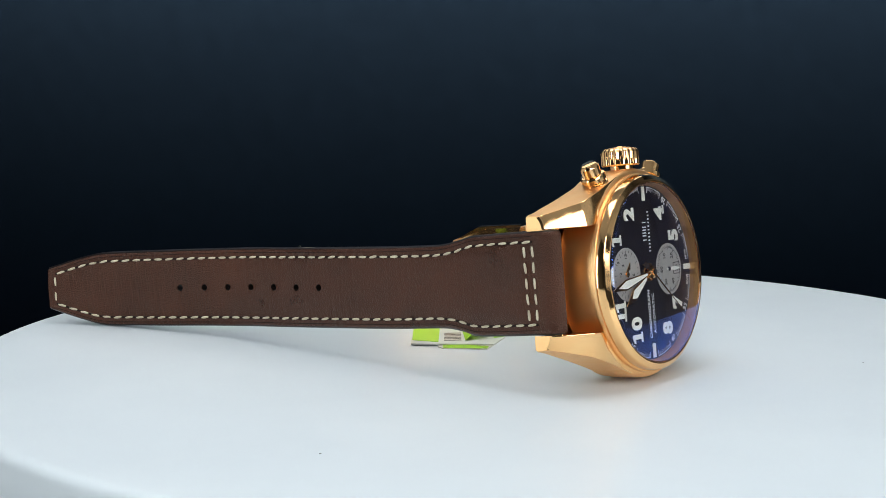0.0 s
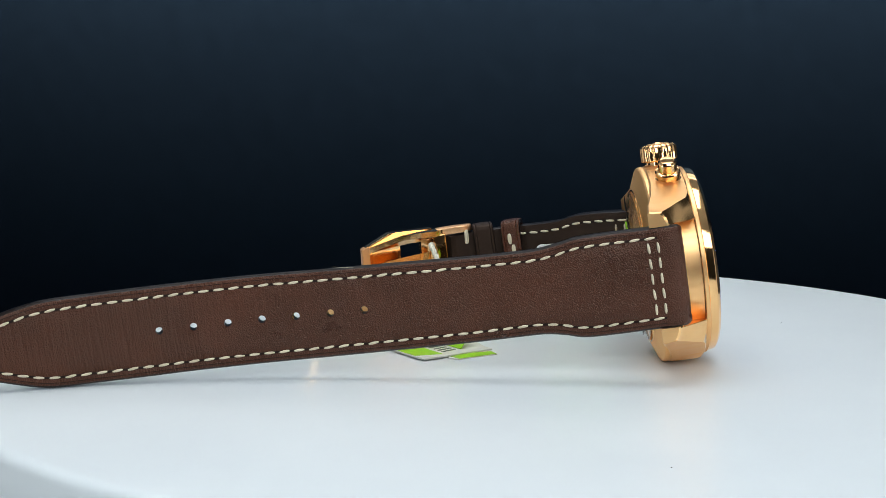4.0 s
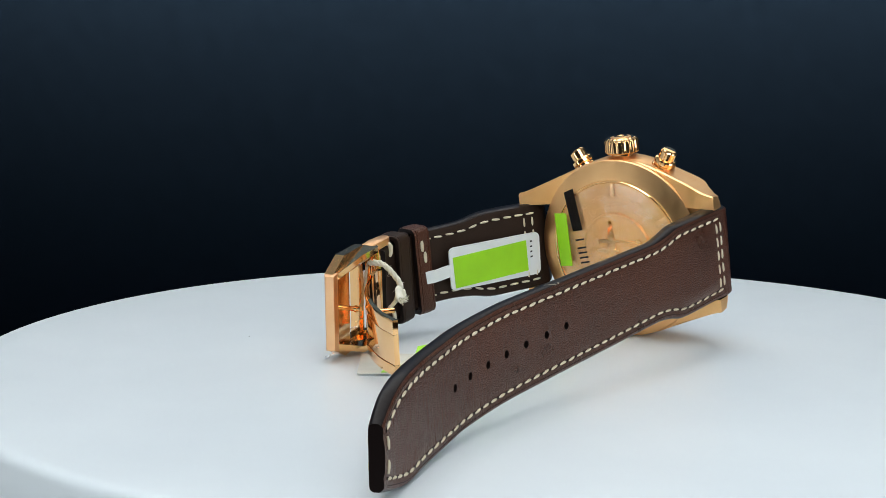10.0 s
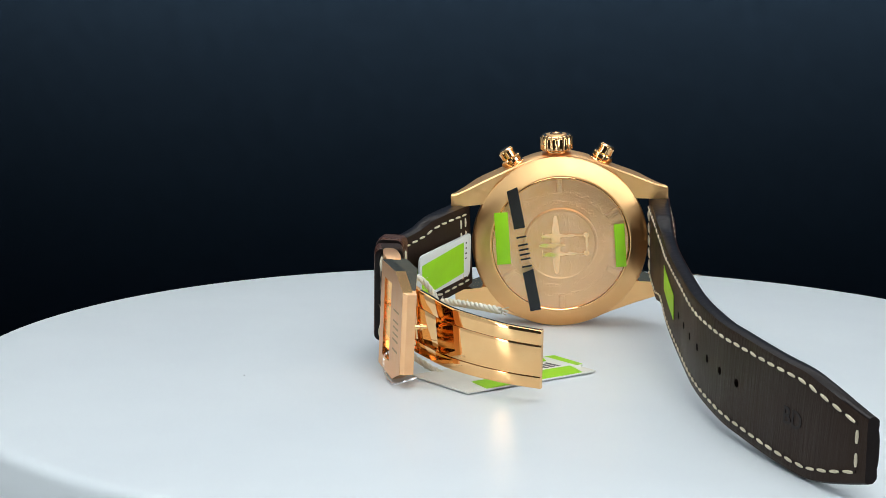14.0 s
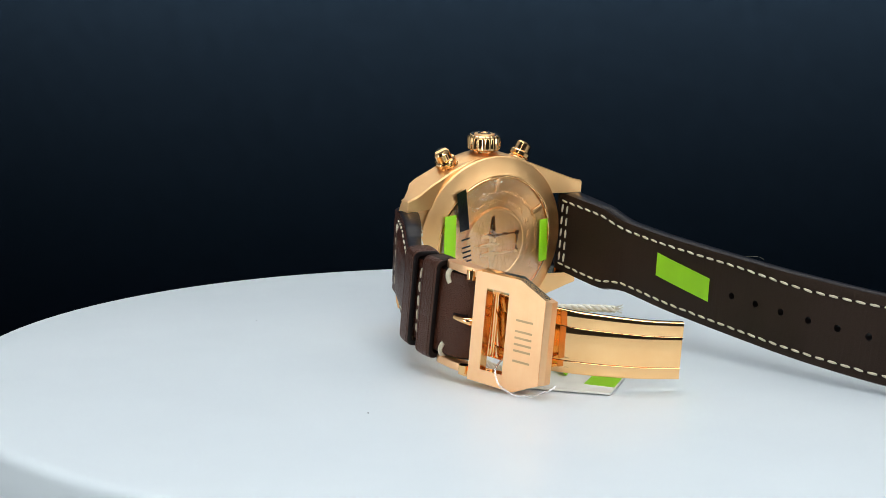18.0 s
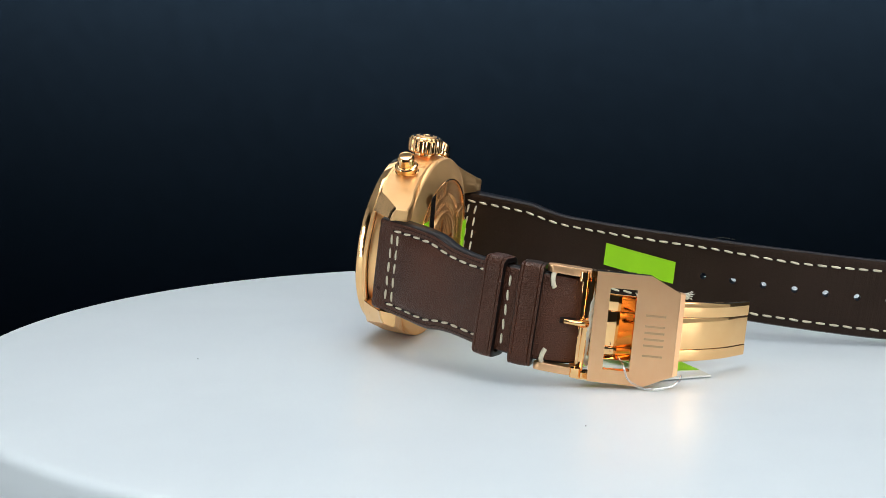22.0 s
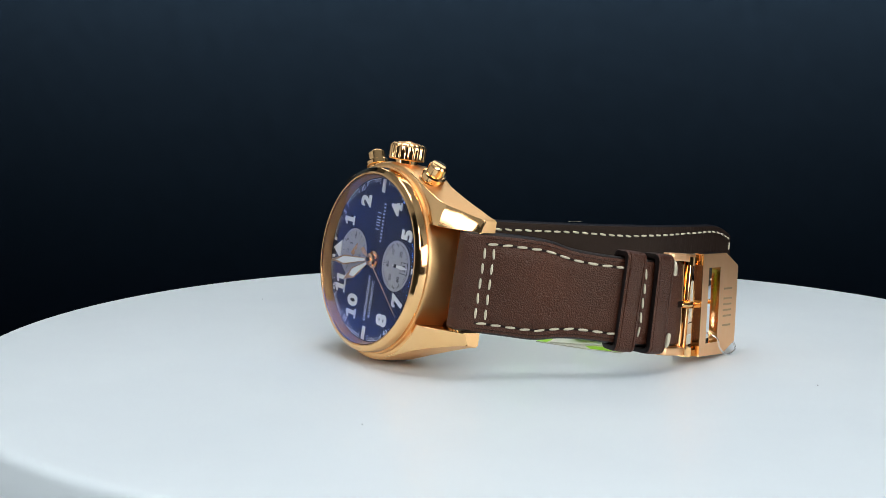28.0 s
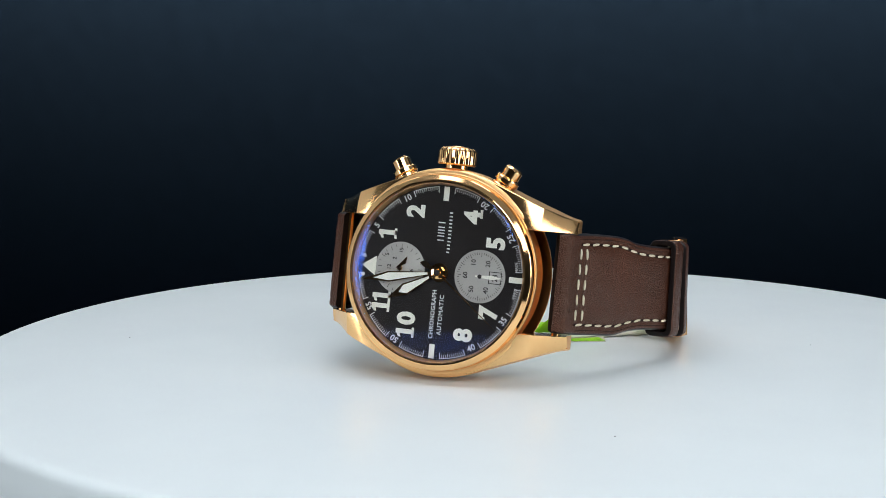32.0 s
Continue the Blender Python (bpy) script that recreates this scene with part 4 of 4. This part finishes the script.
part("tongue", tube([(0, -1.6, 4.2), (0, 0.0, 3.4), (0, 0.6, 2.2), (0, 0.7, 0.8), (0, 0.6, -0.2), (0, 0.5, -0.5)], [1.1, 0.9, 0.62, 0.55, 0.5, 0.2], 12), GOLD, ub)

BLADE_ROWS = [(-58.5, -35.0, -0.6, 6.9, 0.95), (-62, -33.6, -0.7, 6.9, 0.95), (-66, -31.2, -0.8, 6.8, 0.95), (-71.5, -27.6, -1.0, 6.5, 0.95), (-77, -22.2, -1.2, 6.3, 0.95), (-82, -15.4, -1.5, 6.05, 1.0), (-85.5, -8.8, -1.7, 5.9, 1.2)]
blade_band = Ribbon(BLADE_ROWS, -1, (0.997, 0.06, 0.05), (-50, -60))


def blade_strip(name, f0, f1, drop):
    bm = bmesh.new()
    rows = []
    for i in range(len(blade_band.s)):
        o, hw, th = blade_band.d[i, :3], blade_band.d[i, 3], blade_band.d[i, 4]
        w0, w1 = f0 * hw, f1 * hw
        b0, b1 = (0.34 if f0 == -1.0 else 0.12), (0.34 if f1 == 1.0 else 0.12)
        lip = [(0.0, 1.0), (0.1, 0.62), (0.3, 0.3), (0.62, 0.1), (1.0, 0.0)]
        sec = [(w0 + x * b0, -drop - y * b0) for x, y in lip] + [(w1 - x * b1, -drop - y * b1) for x, y in lip[::-1]] + [(w1, -th), (w0, -th)]
        rows.append([bm.verts.new(o + blade_band.w[i] * w + blade_band.n[i] * h) for w, h in sec])
    for a, b in zip(rows, rows[1:]):
        for k in range(len(a)):
            bm.faces.new((a[k], a[(k + 1) % len(a)], b[(k + 1) % len(a)], b[k]))
    bm.faces.new(rows[0][::-1])
    bm.faces.new(rows[-1])
    return part(name, bm, GOLD, watch, "polished curved clasp blade", WF, 25)


blade_strip("blade_rail", -1.0, -0.60, 0.0)
blade_strip("blade", -0.59, 0.48, 0.08)
blade_strip("blade_rail", 0.49, 1.0, 0.0)
part("blade_stud", tube([(-1.0, -29.5, -66.5), (-1.0, -25.5, -64.0)], 0.6, 12), GOLD, watch, at=WF)
part("blade_hinge", tube([(-7.0, -35.6, -58.2), (6.0, -34.4, -57.6)], 1.0, 14), GOLD, watch, at=WF)

# ---------- tags and yarn ----------
def from_watch(q):
    return (WATCH @ (Vector(q) * MM)) / MM


def rounded(x0, x1, y0, y1, r, n=5):
    out = []
    for cx, cy, a0 in ((x1 - r, y1 - r, 0), (x0 + r, y1 - r, 90), (x0 + r, y0 + r, 180), (x1 - r, y0 + r, 270)):
        out += [(cx + r * math.cos(math.radians(a0 + k * 90 / n)), cy + r * math.sin(math.radians(a0 + k * 90 / n))) for k in range(n + 1)]
    return out


tag_mid = from_watch((-1.1, -27.9, -21.7))
tag = on_platter("price_tag", *tag_mid, "white plastic price tag with green label looped round the strap", "price tag")
ex = (from_watch((3.8, -23.0, -10.8)) - from_watch((4.4, -34.6, -32.1))).normalized()
ey = (from_watch((4.1, -28.8, -21.4)) - from_watch((-6.25, -29.3, -20.9)))
ey = (ey - ex * ey.dot(ex)).normalized()
TAG = basis((0, 0, 0), ex, ey, ex.cross(ey))
part("tag_plate", prism(rounded(-12.2, 12.2, -5.3, 5.3, 1.3), -0.25, 0.25), PLASTIC, tag, at=TAG)
part("tape", box(-11.2, 8.6, -4.3, 3.4, 0.26, 0.36), TAPE, tag, "neon green label", TAG @ pose(0, 0, 0, 0, 0, 2.5))
part("tape", box(-11.2, 8.6, -4.3, 3.4, -0.36, -0.26), TAPE, tag, "neon green label", TAG @ pose(0, 0, 0, 0, 0, 2.5))
for k in range(4):
    part("print_bar", box(9.5, 10.1, 3.1 - k * 1.3, 3.5 - k * 1.3, 0.26, 0.29), INK, tag, at=TAG)
tail = bmesh.new()
rows = []
loop = [(-12.0, -0.2, 0.0), (-16.0, -0.7, 0.3), (-19.5, -0.8, 0.2), (-20.6, -0.8, 0.1)]
for x, y, z in loop:
    rows.append([tail.verts.new((x, y + dy, z + dz)) for dy, dz in ((-1.5, -0.2), (1.5, -0.2), (1.5, 0.2), (-1.5, 0.2))])
for a, b in zip(rows, rows[1:]):
    for k in range(4):
        tail.faces.new((a[k], a[(k + 1) % 4], b[(k + 1) % 4], b[k]))
tail.faces.new(rows[0][::-1])
tail.faces.new(rows[-1])
part("tag_tail", tail, PLASTIC, tag, at=TAG)

hang = on_platter("hang_tag", 8, -26, 0.0, "cream card hang tag with green tape lying on the turntable", "hang tag")
AB = Vector((2.5 - 20.7, -45.7 + 17.0, 0)).normalized()
AC = Vector((AB.y, -AB.x, 0))
CARDM = basis((20.7 - 8, -17.0 + 26, 0), AB, AC, (0, 0, 1))
part("card", prism([(0, 0), (34, 0), (34, 19), (0, 19)][::-1], 0.3, 0.65), CARD, hang, at=CARDM)
part("card", prism([(-3.6, 17.5), (-3.0, 7.4), (-1.4, 6.2), (21, 12), (17.6, 23.4), (10, 22)], 0.02, 0.28), CARD, hang, at=CARDM)
part("tape", prism([(-3.5, 17.4), (-2.95, 7.5), (1.5, 7.2), (-1.0, 17.9)], 0.285, 0.36), TAPE, hang, "neon green tape", CARDM)
part("tape", prism([(8.6, 19.3), (17.4, 19.3), (17.5, 23.3), (10.2, 21.9)], 0.285, 0.36), TAPE, hang, "neon green tape", CARDM)
part("tape", prism([(1.7, 6.3), (3.6, 0.2), (29, 0.2), (28, 6.6)], 0.655, 0.75), TAPE, hang, "neon green tape", CARDM)
for x0, w, slant in [(3.2 + 1.65 * k, 0.85, 0.5) for k in range(6)]:
    part("name_bar", prism([(x0, 7.6), (x0 + w, 7.6), (x0 + w + slant, 11.6), (x0 + slant, 11.6)], 0.655, 0.69), INK, hang, "plain printed name shape", CARDM)
bm = bmesh.new()
quad = [(3.1, 12.6, 0.75), (22.5, 11.6, 0.75), (21.5, 14.5, 3.2), (5.7, 18.2, 5.3)]
low = [bm.verts.new(q) for q in quad]
top = [bm.verts.new((x, y - 0.1, z + 0.12)) for x, y, z in quad]
bm.faces.new(low)
bm.faces.new(top[::-1])
for k in range(4):
    bm.faces.new((low[k], low[(k + 1) % 4], top[(k + 1) % 4], top[k]))
part("lifted_tape", bm, TAPE, hang, "lifted neon green tape", CARDM)

cord = on_platter("cotton_cord", *from_watch((3.0, -35.0, -57.0)), "frayed white cotton cord tied to the buckle", "cord")
C0 = from_watch((3.0, -35.0, -57.0))


def cord_part(name, pts, radius, mat=COTTON):
    path, _ = smooth_curve([from_watch(q) - C0 for q in pts], 0.5)
    path = [Vector(q) for q in path]
    if name != "yarn":
        return part(name, tube(path, radius, 8), mat, cord)
    # three plies twisted round one another
    bm = bmesh.new()
    for ply in range(3):
        pts = []
        for i, q in enumerate(path):
            d = (path[min(i + 1, len(path) - 1)] - path[max(i - 1, 0)]).normalized()
            u = d.orthogonal().normalized()
            w = d.cross(u)
            a = i * 0.75 + ply * 2.094
            pts.append(q + (u * math.cos(a) + w * math.sin(a)) * radius * 0.48)
        tube(pts, [radius * 0.55 * rng.uniform(0.88, 1.1) for _ in pts], 7, bm)
    part(name, bm, mat, cord, sharp=70)
    # loose hairs
    for k in range(len(path) // 4):
        q = path[rng.randrange(len(path))]
        v = Vector((rng.uniform(-1, 1), rng.uniform(-1, 1), rng.uniform(-1, 1))).normalized()
        side = v.orthogonal().normalized()
        part("fibre", tube([q, q + v * radius * 1.2, q + v * radius * 1.7 + side * 0.5], 0.045, 5), mat, cord)


cord_part("yarn", [(7.4, -36.8, -57.4), (7.7, -34.6, -57.8), (7.0, -32.3, -57.4), (3.5, -29.9, -56.4), (1.6, -29.3, -56.6), (0.2, -29.4, -57.1)], 0.7)
cord_part("yarn", [(0.2, -29.6, -57.0), (1.2, -28.6, -57.8), (2.6, -27.0, -60.0), (3.5, -22.4, -65.5), (4.2, -18.6, -70.0), (4.4, -15.8, -72.8)], 0.8)
cord_part("yarn", [(0.4, -29.9, -56.7), (-1.5, -30.9, -57.4), (-5.0, -35.0, -57.2), (-8.0, -37.5, -56.5)], 0.5)
cord_part("yarn", [(7.5, -37.4, -57.0), (3.0, -38.6, -57.5), (-2.0, -38.9, -57.6), (-8.0, -37.8, -57.2)], 0.45)
cord_part("yarn", [(-8.0, -37.5, -57.0), (-10.2, -33.0, -61.0), (-12.5, -27.5, -64.0), (-13.0, -23.0, -66.0)], 0.7)
cord_part("yarn", [(-0.6, -29.2, -57.6), (0.3, -28.4, -56.8), (1.1, -29.2, -56.2), (0.4, -30.1, -56.4), (-0.5, -29.7, -57.2), (0.2, -28.8, -57.9)], 0.6)
for end, way, count in ((Vector((4.4, -15.9, -72.6)), Vector((0.0, 0.45, -0.45)), 20), (Vector((0.1, -29.0, -57.0)), Vector((-0.6, 0.5, 0.3)), 18)):
    for k in range(count):
        v = way * rng.uniform(0.6, 2.0) + Vector((rng.uniform(-1, 1), rng.uniform(-0.8, 0.8), rng.uniform(-0.8, 0.8)))
        cord_part("fibre", [end - way * 0.6 + v * 0.1, end + v * 0.5, end + v + Vector((0, 0.3, rng.uniform(-0.4, 0.4)))], 0.07)
NYLON = clear("clear_nylon", (1, 1, 1), 0.25, 0.4, 0.9)
on_flap = lambda x, y, z: (WATCH.inverted() @ (mpose(*BASE) @ BUCK @ (Vector((x, y, z)) * MM))) / MM
cord_part("nylon_loop", [on_flap(*q) for q in ((-6.0, 7.5, -3.0), (-7.2, 8.4, 0.4), (-9.2, 9.2, 0.9), (-10.4, 10.6, 1.0), (-11.3, 13.7, 0.9), (-10.6, 17.9, 0.5), (-9.4, 20.0, -1.0), (-8.6, 20.6, -3.0))], 0.22, NYLON)


# ---------- everything on the platter turns with it ----------
def motions():
    for thing, home in turning:
        walk(thing, [(float(t), pose(0, 0, 0, 0, 0, turn_degrees(t)) @ home) for t in range(33)])


motions()
